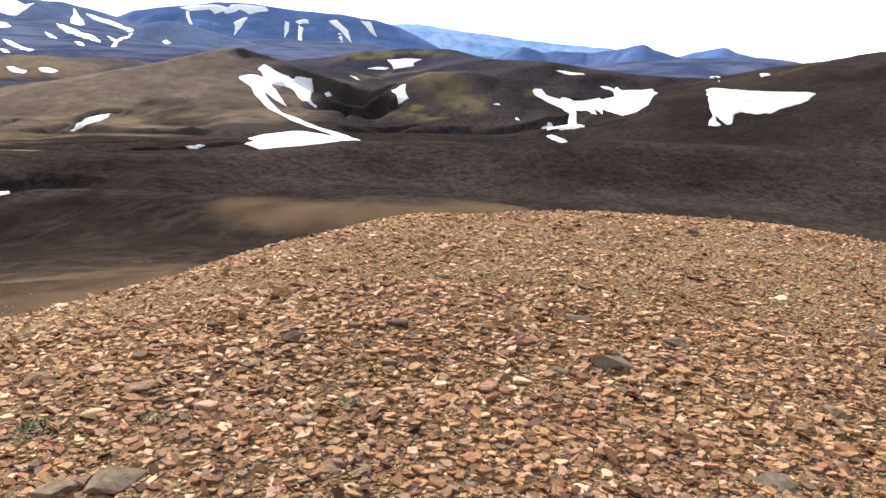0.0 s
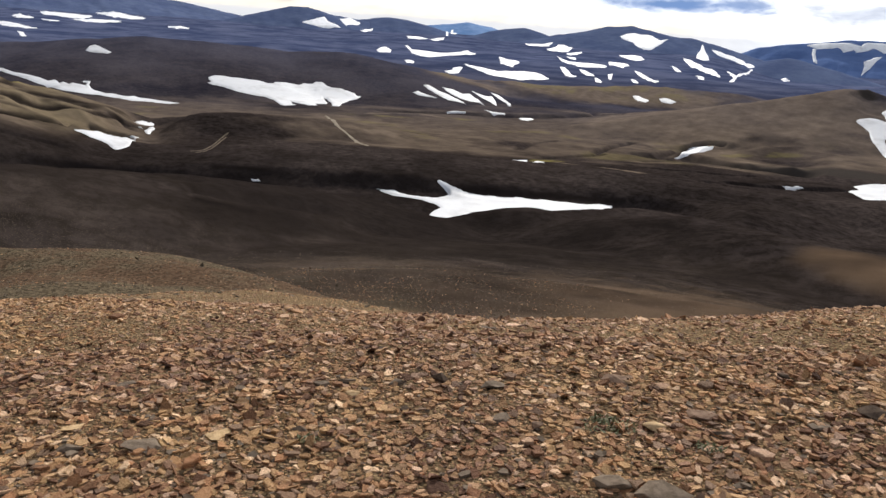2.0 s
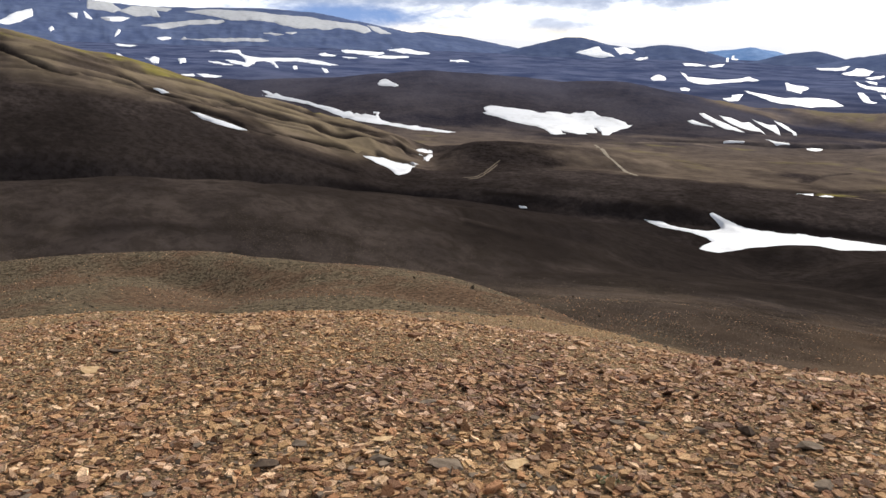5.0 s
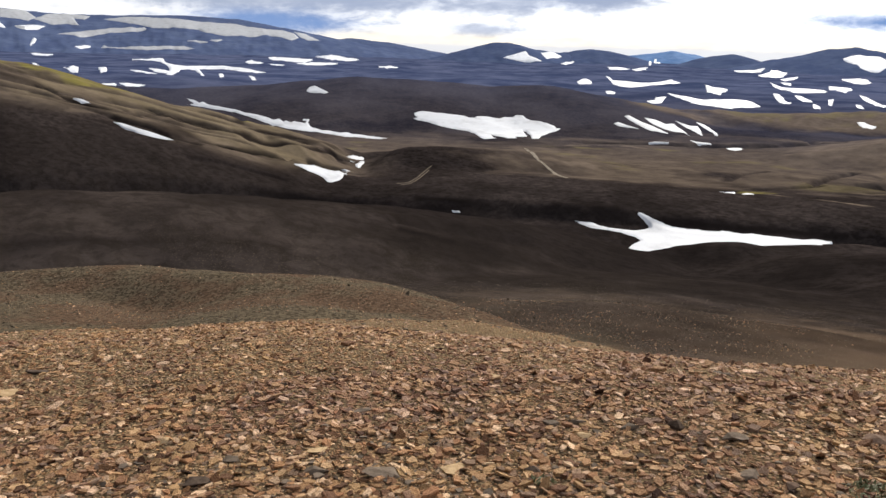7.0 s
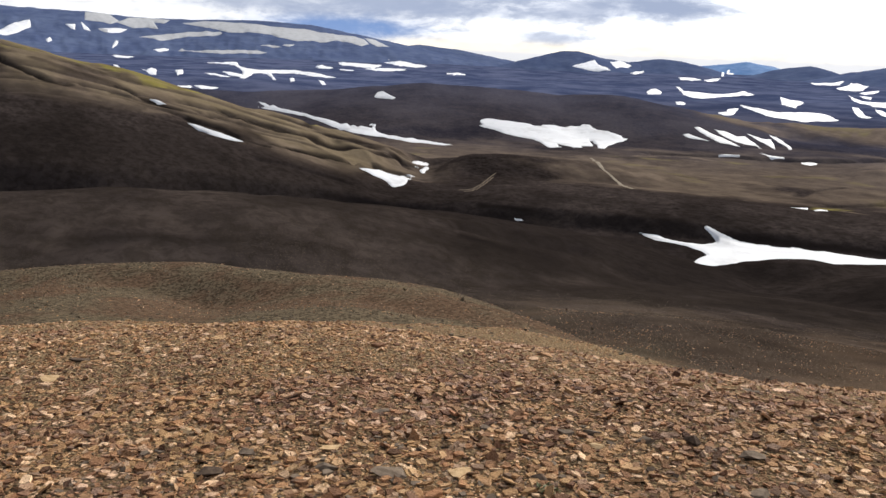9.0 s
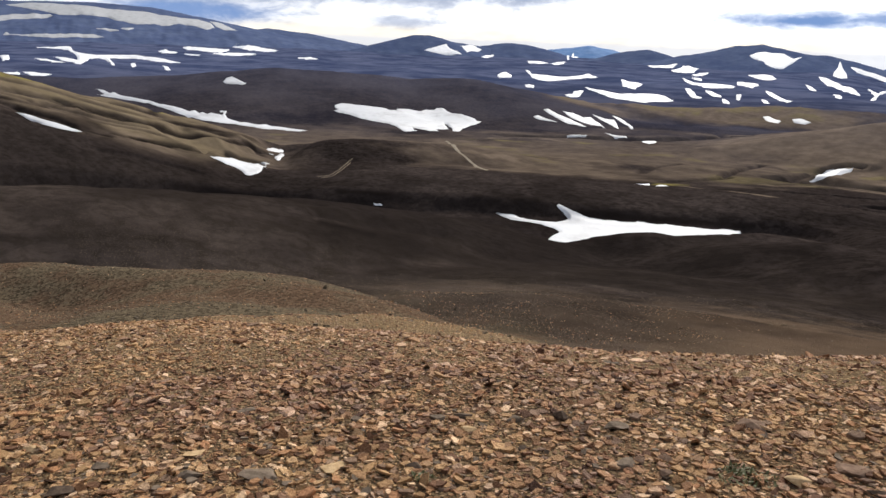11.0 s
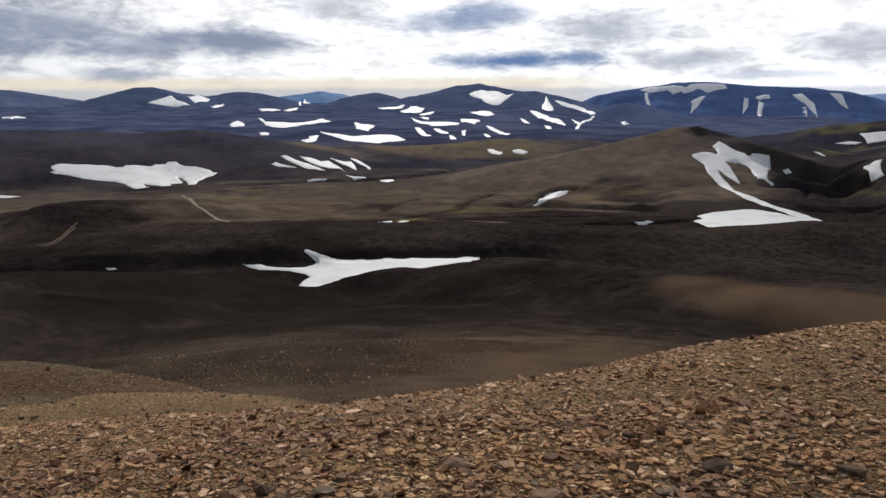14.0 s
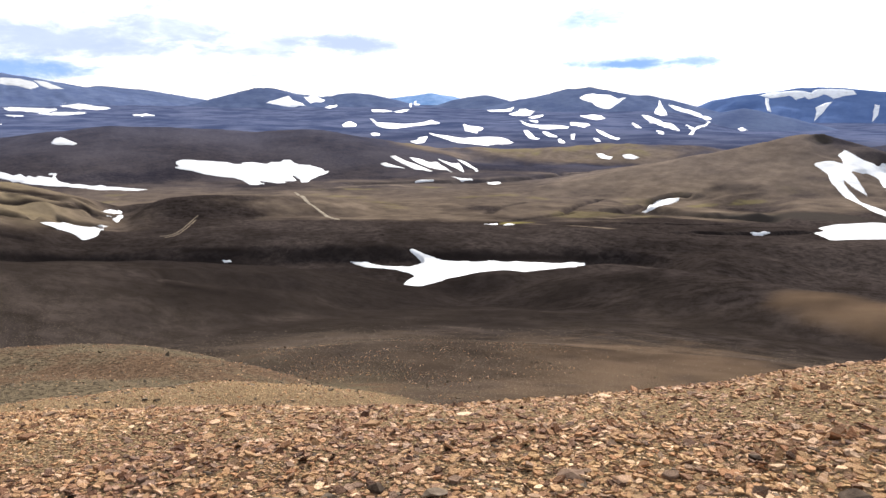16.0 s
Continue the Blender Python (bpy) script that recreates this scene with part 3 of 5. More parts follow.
def furrow(x, y):
    """Long furrows that run down along the western spur: 1 in their beds, 0 on the ribs and off the spur."""
    r, b = np.hypot(x, y), np.degrees(np.arctan2(x, y))
    foot, crest = np.interp(b, *SPUR_FOOT), np.interp(b, *SPUR_CREST)
    up = (r - foot) / (crest - foot)
    rib = up * 12.0 + 0.08 * b + fbm(x, y, 60, 2, 44) * 0.2
    deep = 1 - np.abs(value_noise(b * 0.11, rib, 47)) * 1.9
    return np.clip(deep, 0, 1) ** 1.5 * smooth(-0.15, 0.08, up) * smooth(0.98, 0.85, up) * smooth(-58, -62, b)


def basin(x, y):
    """Weight and level of the two flat floors, behind the near mounds and below the pointed hill, where old snow lies."""
    r, b = np.hypot(x, y), np.degrees(np.arctan2(x, y))
    rr = r + fbm(x, y, 26, 2, 71) * 2.2
    w = smooth(238, 248, r) * smooth(303, 288, rr) * smooth(-54, -49, b) * smooth(-21, -26, b)
    w2 = smooth(462, 476, r) * smooth(640, 600, r) * smooth(-17, -14.6, b) * smooth(-5.6, -7.4, b)
    return np.maximum(w, w2), np.where(r < 400, -58.4 + 0.055 * (r - 290), -65.3 + 0.02 * (r - 500))


def land_height(x, y):
    r, b = np.hypot(x, y), np.degrees(np.arctan2(x, y))
    z = np.interp(np.log(r + 1), np.log(np.array(FLOOR_RANGE) + 1), FLOOR_Z)
    z = z + smooth(900, 1500, r) * (fbm(x, y, 420, 4, 31) * 3.5 + creased(x, y, 260, 4, 40) * 7 - 5)
    z = z - smooth(-7, 2, b) * smooth(1300, 3600, r) * 60 - smooth(-24, -17, b) * smooth(1250, 2900, r) * 48
    for spine, slope, top in RIDGES:
        far = np.mean([p[1] for p in spine])
        z = soft_max(ridge_line(x, y, spine, slope, top), z, 0.4 + 0.005 * far)
    wander = np.clip(r * 0.02, 0, 12)
    wx, wy = x + fbm(x, y, 45, 3, 81) * wander, y + fbm(x, y, 45, 3, 85) * wander
    for line, width, depth in HOLLOWS:
        z = z - hollow_depth(wx, wy, line, width, depth)
    # gullies and small swells, growing with the range
    wild = smooth(70, 260, r)
    z = z + wild * (fbm(x, y, 110, 3, 3, 0.4) * 1.0 - creased(x, y, 120, 3, 9) * 1.5 - creased(x, y, 27, 2, 19) * 0.2 + 0.8) * (0.4 + np.minimum(r, 1500) / 900)
    # stream-cut strip far off to the north-west
    z = z + smooth(900, 960, r) * smooth(1180, 1080, r) * smooth(-46, -40, b) * smooth(-20, -25, b) * (creased(x, y, 70, 4, 33) * 7 - 4.5)
    # furrows running down along the western spur
    spur = smooth(-56, -64, b) * smooth(250, 310, r) * smooth(640, 560, r)
    z = z - spur * 1.7 * (furrow(x, y) - 0.3)
    z = z - cut(x, y)[0]
    z = z + crag(x, y) * (creased(x, y, 24, 4, 58) * 7.5 - 4.6)
    w, level = basin(x, y)
    z = z * (1 - w) + np.where(r > 515, np.maximum(level, z), level) * w
    z = z + smooth(14, 50, r) * (fbm(x, y, 11, 3, 21) * 0.22)
    z = soft_max(summit(b, r), z, 0.5)
    return z + fbm(x, y, 2.6, 4, 5) * 0.035 * smooth(0.5, 3, r)
# -- end of terrain --


# ---- the ground, one sheet to the horizon ----
BEARINGS = np.radians(np.concatenate([np.arange(-180, -98, 3.0), np.arange(-98, 38, 0.19), np.arange(38, 180, 3.0)]))
RANGES = np.concatenate([[0.02, 0.3], np.geomspace(0.6, 30, 140), np.geomspace(30.6, 250, 95), np.geomspace(251.2, 820, 320), np.geomspace(828, 4900, 125)])
LOG_RANGES = np.log(RANGES)
BB, RR = np.meshgrid(BEARINGS, RANGES, indexing="ij")
GX, GY = RR * np.sin(BB), RR * np.cos(BB)
GZ = land_height(GX, GY)


def sample(grid, x, y):
    """A value of the ground's grid between its points."""
    b, lr = np.arctan2(x, y), np.log(np.maximum(np.hypot(x, y), 0.021))
    i = np.clip(np.searchsorted(BEARINGS, b) - 1, 0, len(BEARINGS) - 2)
    j = np.clip(np.searchsorted(LOG_RANGES, lr) - 1, 0, len(RANGES) - 2)
    u = np.clip((b - BEARINGS[i]) / (BEARINGS[i + 1] - BEARINGS[i]), 0, 1)
    v = np.clip((np.exp(lr) - RANGES[j]) / (RANGES[j + 1] - RANGES[j]), 0, 1)
    return (grid[i, j] * (1 - u) + grid[i + 1, j] * u) * (1 - v) + (grid[i, j + 1] * (1 - u) + grid[i + 1, j + 1] * u) * v


def ground_z(x, y):
    return sample(GZ, np.asarray(x, float), np.asarray(y, float))


def sheet(name, verts, faces, mat, shade=True):
    me = bpy.data.meshes.new(name)
    me.from_pydata(verts, [], faces)
    me.materials.append(mat)
    if shade:
        me.polygons.foreach_set("use_smooth", np.ones(len(me.polygons), bool))
    me.update()
    return me


def quads(ni, nj, wrap=False):
    i, j = np.meshgrid(np.arange(ni if wrap else ni - 1), np.arange(nj - 1), indexing="ij")
    i2 = (i + 1) % ni
    return np.stack([i * nj + j, i2 * nj + j, i2 * nj + j + 1, i * nj + j + 1], -1).reshape(-1, 4)


def blob(b, r, width, depth, edge=0.5):
    """A soft patch round a bearing and range, width degrees wide and depth metres deep."""
    d = np.hypot((np.degrees(BB) - b) / width, (RR - r) / depth)
    return smooth(1.0 + edge, 1.0 - edge, d + 0.5 * fbm(GX, GY, r * 0.06, 4, 77))


def zones():
    deg = np.degrees(BB)
    rough = fbm(GX, GY, 3.0, 4, 11) * 1.6 + fbm(GX, GY, 0.6, 2, 12) * 0.4
    edge = np.interp(deg, [-180, -90, -75, -60, -45, -38, -30, 30, 180], [22, 15, 14.5, 15, 15, 12, 16, 24, 22])
    scree = smooth(edge + 3, edge - 2, RR + rough * 1.2)
    olive = smooth(76, 44, RR + fbm(GX, GY, 12, 3, 13) * 8) * smooth(-38, -47, deg + fbm(GX, GY, 9, 3, 14) * 3)
    rust_sunlit = np.maximum.reduce([0.6 * blob(-0.8, 690, 1.6, 18, 0.4), 0.6 * blob(-26, 66, 11, 30, 0.6), 0.3 * blob(-37, 58, 16, 36, 0.7)])
    streaks = smooth(-0.35, 0.35, fbm(GX * 0.4, GY, 22, 4, 54))
    brown = np.maximum.reduce([0.9 * blob(-22, 680, 10, 150, 0.5), 0.5 * blob(-36, 620, 12, 150, 0.4), 0.3 * blob(-1, 690, 4, 70), 0.12 * blob(20, 760, 10, 200),
                               0.14 * blob(-58, 900, 20, 130), 0.6 * blob(-43, 478, 7, 60), 0.7 * blob(-52, 570, 12, 60, 0.3), 0.12 * blob(-66, 128, 40, 34, 0.7), 0.2 * streaks * blob(-60, 90, 40, 50, 0.7), 0.5 * blob(-60, 640, 10, 80), 1.0 * blob(-31, 1040, 14, 70)])
    ribs = 1 - furrow(GX, GY)
    brown = np.maximum(brown, 1.0 * blob(-72, 440, 18, 120, 0.4) * smooth(338, 372, RR + fbm(GX, GY, 40, 3, 53) * 8) * (0.05 + 0.95 * ribs) * smooth(-59, -68, deg - 2))
    dug = cut(GX, GY)[1]
    brown = brown * (1 - 0.85 * dug)
    streak = smooth(0.0, 0.6, fbm(GX, GY, 40, 4, 51))
    moss = streak * np.maximum.reduce([0.9 * blob(-1.2, 632, 3.2, 34), 0.8 * blob(-18.5, 575, 4.5, 24), 0.6 * blob(-41, 635, 6, 26), 0.9 * blob(-33.8, 400, 1.3, 14, 0.3),
                                       0.3 * blob(-32, 1045, 11, 45), 0.5 * blob(-3, 925, 4, 30), 0.7 * blob(-4.6, 770, 2.2, 30), 0.35 * blob(2, 690, 4, 40), 0.2 * blob(-27.5, 470, 3, 20), 0.35 * blob(27, 645, 4, 40), 0.3 * blob(-66, 620, 6, 40)])
    moss = np.maximum(moss, 1.0 * blob(-80.5, 430, 5.5, 17, 0.4) * smooth(-0.5, 0.2, fbm(GX, GY, 30, 3, 52)))
    moss = np.maximum(moss, 0.14 * ribs * blob(-72, 430, 17, 70, 0.5) * smooth(345, 375, RR) * smooth(-60, -67, deg))
    broken = smooth(-0.5, 0.25, fbm(GX, GY, 14, 3, 55))
    ash_shade = np.maximum.reduce([0.5 * blob(20, 560, 14, 200), 0.5 * blob(-76, 305, 22, 50), 0.7 * blob(-52, 190, 28, 110, 0.7)])
    for kind, line, width, strength in VEINS:
        strip = strength * smooth(1.15, 0.3, line_distance(GX, GY, line) / width + 0.25 * fbm(GX, GY, 12, 2, 56)) * broken
        if kind == "rust_sunlit":
            rust_sunlit = np.maximum(rust_sunlit, 0.8 * smooth(1.25, 0.35, line_distance(GX, GY, line) / width + 0.4 * fbm(GX, GY, 22, 4, 56)))
        elif kind == "ash_shade":
            ash_shade = np.maximum(ash_shade, strength * smooth(1.2, 0.2, line_distance(GX, GY, line) / width + 0.3 * fbm(GX, GY, 10, 3, 59)))
        elif kind == "moss":
            moss = np.maximum(moss, strip)
        else:
            brown = np.maximum(brown, strip)
    moss = moss * (1 - 0.8 * dug)
    # weight of the painted haze, growing with range
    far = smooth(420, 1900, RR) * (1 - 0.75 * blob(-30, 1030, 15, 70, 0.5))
    grit = smooth(25, 50, RR) * smooth(150, 85, RR) * smooth(-0.55, 0.3, fbm(GX, GY, 24, 4, 15))
    return {"scree": scree, "olive": olive, "rust_sunlit": rust_sunlit, "brown": brown, "moss": moss, "far": far, "grit": grit, "crag": crag(GX, GY), "wild": smooth(60, 300, RR), "ash_shade": ash_shade}


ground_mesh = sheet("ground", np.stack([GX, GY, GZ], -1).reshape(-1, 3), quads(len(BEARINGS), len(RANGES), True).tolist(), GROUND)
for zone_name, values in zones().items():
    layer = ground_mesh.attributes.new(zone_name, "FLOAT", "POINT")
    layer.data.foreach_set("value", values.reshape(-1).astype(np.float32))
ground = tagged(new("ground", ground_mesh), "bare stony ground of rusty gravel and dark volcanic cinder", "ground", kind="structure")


# ---- the far mountains ----
PEAKS = []


def mountain(spine, slope, top, label, mat=None, rough=1.0):
    """A mountain round a crest of (bearing, range, height), set on the plain."""
    lo, hi = min(p[0] for p in spine), max(p[0] for p in spine)
    mid = sum(p[1] for p in spine) / len(spine)
    margin = math.degrees(math.atan(200 / slope / mid))
    b = np.radians(np.arange(lo - margin, hi + margin, 0.15))
    r = np.linspace(max(mid - 230 / slope, 1250), min(mid + 200, 4950), 110)
    bb, rr = np.meshgrid(b, r, indexing="ij")
    x, y = rr * np.sin(bb), rr * np.cos(bb)
    z = ridge_line(x, y, spine, slope, top)
    fall = smooth(4, 60, np.interp(np.degrees(bb), [p[0] for p in spine], [p[2] for p in spine]) - z)
    gullies = creased(bb * mid, rr * 0.25, 120, 4, 66)
    z = z + (fbm(x, y, 300, 5, 61) * 7 * fall - gullies * 22 * fall + 11 * fall - creased(x, y, 70, 3, 64) * 6 * fall) * rough + fbm(bb * mid, rr * 0.2, 40, 3, 68) * 1.6

    def height(px, py):
        u = (np.arctan2(px, py) - b[0]) / (b[1] - b[0])
        v = (np.hypot(px, py) - r[0]) / (r[1] - r[0])
        i, j = np.clip(np.floor(u).astype(int), 0, len(b) - 2), np.clip(np.floor(v).astype(int), 0, len(r) - 2)
        fu, fv = np.clip(u - i, 0, 1), np.clip(v - j, 0, 1)
        h = (z[i, j] * (1 - fu) + z[i + 1, j] * fu) * (1 - fv) + (z[i, j + 1] * (1 - fu) + z[i + 1, j + 1] * fu) * fv
        return np.where((u < 0) | (u > len(b) - 1) | (v < 0) | (v > len(r) - 1), -1e4, h)

    keep = z > ground_z(x, y) - 25
    faces = quads(len(b), len(r))
    faces = faces[keep.reshape(-1)[faces].any(1)]
    used, index = np.unique(faces, return_inverse=True)
    me = sheet("mountain", np.stack([x, y, z], -1).reshape(-1, 3)[used], index.reshape(-1, 4).tolist(), mat or MOUNTAIN)
    PEAKS.append(height)
    return tagged(new("mountain", me), label, "mountain", kind="structure")


def el(spine, r):
    """A crest given as bearing and rise in degrees, all at one range."""
    return [(b, r, 1.6 + r * math.tan(radians(e))) for b, e in spine]


mountain(el([(-3.8, -0.14), (-1.9, -0.05), (0.5, -0.31), (2.8, -0.49), (5.5, -0.74), (8.2, -0.9), (11, -1.0)], 4750), 0.25, 60, "haze-blue distant glacier-capped range", HAZE_PALE_BLUE, 0.4)
mountain(el([(3.3, -2.1), (4.4, -1.54), (5.4, -1.19), (6.7, -1.5), (8.2, -1.35), (9.8, -1.38), (11.3, -1.12), (12, -0.97), (13.4, -0.62), (14.2, -0.96), (15.7, -1.3)], 4000), 0.5, 3, "jagged distant peaks blue with haze", HAZE_BLUE_ROCK, 0.35)
mountain(el([(15.7, -1.3), (16.7, -0.97), (18.6, -0.55), (19.6, -0.92), (21.5, -1.25), (26, -1.4)], 4200), 0.4, 4, "low pointed distant hill blue with haze", HAZE_BLUE_ROCK, 0.35)
mountain(el([(-21.3, -0.75), (-20.2, -0.07), (-18.5, 0.25), (-16.7, 0.48), (-15, 0.72), (-13.2, 0.74), (-9.5, 0.42), (-7.2, 0.35), (-4.9, 0.07), (-3.4, -0.25), (-1.8, -1.35)], 3600), 0.45, 10, "long flat-topped haze-blue mountain streaked with snow", HAZE_BLUE_ROCK, 1.0)
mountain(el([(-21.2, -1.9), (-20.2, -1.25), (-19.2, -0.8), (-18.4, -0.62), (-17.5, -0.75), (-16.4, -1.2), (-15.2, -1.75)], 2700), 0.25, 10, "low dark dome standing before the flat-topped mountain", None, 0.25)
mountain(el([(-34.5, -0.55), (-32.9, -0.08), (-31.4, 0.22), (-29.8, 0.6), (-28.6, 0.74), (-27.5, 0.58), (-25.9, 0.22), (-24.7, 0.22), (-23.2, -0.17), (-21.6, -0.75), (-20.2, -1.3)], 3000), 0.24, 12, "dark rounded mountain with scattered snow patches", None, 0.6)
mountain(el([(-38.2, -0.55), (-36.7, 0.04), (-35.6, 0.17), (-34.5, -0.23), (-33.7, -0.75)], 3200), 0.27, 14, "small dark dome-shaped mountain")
mountain(el([(-43.5, -0.3), (-42.0, -0.05), (-40.6, 0.12), (-39.4, 0.3), (-38.2, 0.1), (-37, -0.3)], 4600), 0.25, 20, "faint distant peak blue with haze", HAZE_PALE_BLUE, 0.4)
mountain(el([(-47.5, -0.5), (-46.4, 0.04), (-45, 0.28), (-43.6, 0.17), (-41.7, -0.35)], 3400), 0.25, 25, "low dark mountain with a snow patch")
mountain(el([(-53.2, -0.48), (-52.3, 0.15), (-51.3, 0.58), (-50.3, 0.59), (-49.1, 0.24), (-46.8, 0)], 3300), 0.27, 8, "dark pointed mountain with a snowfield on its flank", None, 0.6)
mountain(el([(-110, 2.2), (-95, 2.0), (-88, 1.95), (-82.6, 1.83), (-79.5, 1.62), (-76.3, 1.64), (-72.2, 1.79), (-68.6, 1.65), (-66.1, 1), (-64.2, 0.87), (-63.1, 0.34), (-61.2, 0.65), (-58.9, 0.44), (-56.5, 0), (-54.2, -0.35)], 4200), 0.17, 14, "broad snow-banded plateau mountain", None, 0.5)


# ---- snow ----
def top_z(x, y):
    z = ground_z(x, y)
    if np.max(np.hypot(x, y)) > 1200:
        for height in PEAKS:
            z = np.maximum(z, height(x, y))
    return z


def snow_patch(outline, label="patch of old white snow lying on a dark slope", ragged=0.35, fill_up=0.0004, mat=None):
    """A drift of snow over the land inside an outline of plan points; its rim runs out under the ground's surface."""
    pts = np.array(outline, float)
    pb, pr = np.arctan2(pts[:, 0], pts[:, 1]), np.hypot(pts[:, 0], pts[:, 1])
    mid = pr.mean()
    zs = top_z(pts[:, 0], pts[:, 1])
    tall = max(np.ptp(zs / pr), 0.004)
    span = max(np.ptp(np.log(pr)), 0.01)
    g = np.clip(tall / span, 0.03, 0.5)
    pu, pv = pb * mid, np.log(pr) * mid * g
    cell = max(mid * radians(0.045), np.ptp(pu) / 240)
    edge = 4 * cell
    us = np.arange(pu.min() - edge, pu.max() + edge, cell)
    vs = np.arange(pv.min() - edge, pv.max() + edge, max(cell * 0.6, np.ptp(pv) / 110))
    uu, vv = np.meshgrid(us, vs, indexing="ij")
    wu = uu + (fbm(uu, vv, cell * 16, 3, 91) * 2.6 + fbm(uu, vv, cell * 5, 2, 92) * 1.3) * cell * ragged
    wv = vv + (fbm(uu, vv, cell * 16, 3, 95) * 0.9 + fbm(uu, vv, cell * 5, 2, 96) * 0.4) * cell * ragged
    inside = np.zeros(uu.shape, bool)
    dist = np.full(uu.shape, 1e9)
    for k in range(len(pu)):
        ax, ay, bx, by = pu[k - 1], pv[k - 1], pu[k], pv[k]
        dx, dy = bx - ax, by - ay
        t = np.clip(((wu - ax) * dx + (wv - ay) * dy) / (dx * dx + dy * dy + 1e-9), 0, 1)
        dist = np.minimum(dist, np.hypot(wu - ax - t * dx, wv - ay - t * dy))
        cross = (ay > wv) != (by > wv)
        inside ^= cross & (wu < ax + (wv - ay) / (dy if abs(dy) > 1e-9 else 1e-9) * dx)
    sd = np.where(inside, dist, -dist)
    b, r = uu / mid, np.exp(vv / (mid * g))
    x, y = r * np.sin(b), r * np.cos(b)
    thick = 0.10 + 0.0004 * mid
    land = top_z(x, y)
    even = land
    for _ in range(70):
        even = np.maximum(even, land)
        even = (even + np.pad(even, 1, "edge")[2:, 1:-1] + np.pad(even, 1, "edge")[:-2, 1:-1] + np.pad(even, 1, "edge")[1:-1, 2:] + np.pad(even, 1, "edge")[1:-1, :-2]) / 5
    # drifts fill hollows up to the level of their rim
    rim_pts = np.stack([pts[:, 0], pts[:, 1], np.ones(len(pts))], 1)
    plane = np.linalg.lstsq(rim_pts, zs, rcond=None)[0]
    fill = np.clip(x * plane[0] + y * plane[1] + plane[2] - land, 0, fill_up * mid) * smooth(0, 12.0 * cell, sd)
    z = land + np.maximum(fill, np.clip(even - land, 0, 0.012 * mid) * smooth(0, 3 * cell, sd)) + np.clip(sd / cell * thick * 0.9 + 0.05 * thick, -thick * 2, thick)
    faces = quads(len(us), len(vs))
    keep = (sd > -2.0 * cell).reshape(-1)
    faces = faces[keep[faces].all(1)]
    if len(faces) == 0:
        return None
    used, index = np.unique(faces, return_inverse=True)
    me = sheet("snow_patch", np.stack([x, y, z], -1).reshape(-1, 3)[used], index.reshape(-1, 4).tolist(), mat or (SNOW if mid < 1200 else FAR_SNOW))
    return tagged(new("snow_patch", me), label, "snow patch", "snow patches on the hills")


snow_patch([(-207.1, 205.6), (-202.4, 210.2), (-197.2, 212.1), (-191.5, 213.5), (-187.6, 217.4), (-187.0, 220.8), (-186.9, 223.2), (-190.4, 224.2), (-194.2, 225.1), (-195.2, 225.6), (-194.8, 227.0), (-191.9, 227.3), (-188.4, 227.3), (-184.5, 227.6), (-181.9, 229.3), (-178.1, 231.2), (-173.5, 235.4), (-169.9, 238.6), (-169.7, 239.8), (-167.8, 242.1), (-166.1, 242.7), (-162.5, 245.2), (-157.1, 250.1), (-151.1, 254.3), (-146.0, 257.9), (-140.3, 260.8), (-112.3, 203.4), (-115.1, 201.9), (-117.5, 200.5), (-120.0, 199.0), (-122.8, 197.3), (-127.4, 194.4), (-157.1, 233.5), (-134.2, 189.7), (-136.4, 188.1), (-138.4, 186.6), (-141.8, 184.1), (-145.0, 181.6), (-166.5, 201.0), (-166.9, 197.1), (-167.4, 194.2), (-172.5, 195.4), (-176.2, 201.3), (-177.0, 204.5), (-177.8, 208.4), (-181.6, 209.8), (-188.4, 210.1), (-193.4, 209.5), (-199.9, 206.1), (-203.8, 206.3)], "star-armed snowfield lying in a dark hollow")
snow_patch([(-163, 656), (-162, 661), (-157, 668), (-151, 671), (-147, 674), (-151, 689), (-156, 696), (-156, 701), (-155, 711), (-152, 710), (-142, 701), (-137, 705), (-128, 708), (-120, 716), (-114, 716), (-112, 712), (-109, 695), (-103, 642), (-100, 635), (-96, 638), (-100, 625), (-106, 622), (-118, 658), (-123, 666), (-129, 670), (-137, 654), (-130, 643), (-125, 631), (-114, 603), (-124, 613), (-137, 632), (-133, 620), (-127, 608), (-120, 597), (-112, 575), (-92, 541), (-73, 509), (-64, 499), (-56, 490), (-45, 466), (-57, 471), (-68, 492), (-78, 507), (-99, 538), (-112, 568), (-123, 589), (-132, 602), (-138, 614), (-144, 627), (-149, 640)], "forked snow gully running down the pointed hill")
snow_patch([(-108, 435), (-103, 437), (-102, 443), (-109, 459), (-106, 468), (-104, 475), (-98, 484), (-91, 493), (-81, 494), (-71, 489), (-64, 483), (-57, 473), (-51, 469), (-57, 461), (-61, 453), (-65, 444), (-63.1, 395.0), (-66.3, 394.5), (-66.8, 394.4), (-69.8, 393.9), (-76.4, 392.6), (-84.4, 391.0), (-91.7, 405.5), (-100, 423)], "broad snow drift at the foot of the pointed hill")
snow_patch([(-124.8, 390.7), (-123.2, 399.8), (-121.6, 407.5), (-118.7, 410.5), (-119.4, 405.8), (-121.7, 396.6)])
snow_patch([(-42, 672), (-38, 672), (-35, 678), (-30, 679), (-31, 667), (-29, 658), (-26, 648), (-29, 647), (-34, 649), (-35, 653), (-37, 659), (-41, 666)])
snow_patch([(-61, 898), (-52, 900), (-43, 904), (-34, 904), (-24, 902), (-29, 893), (-33, 884), (-31, 875), (-38, 871), (-47, 866), (-52, 862), (-54, 875), (-57, 886)])
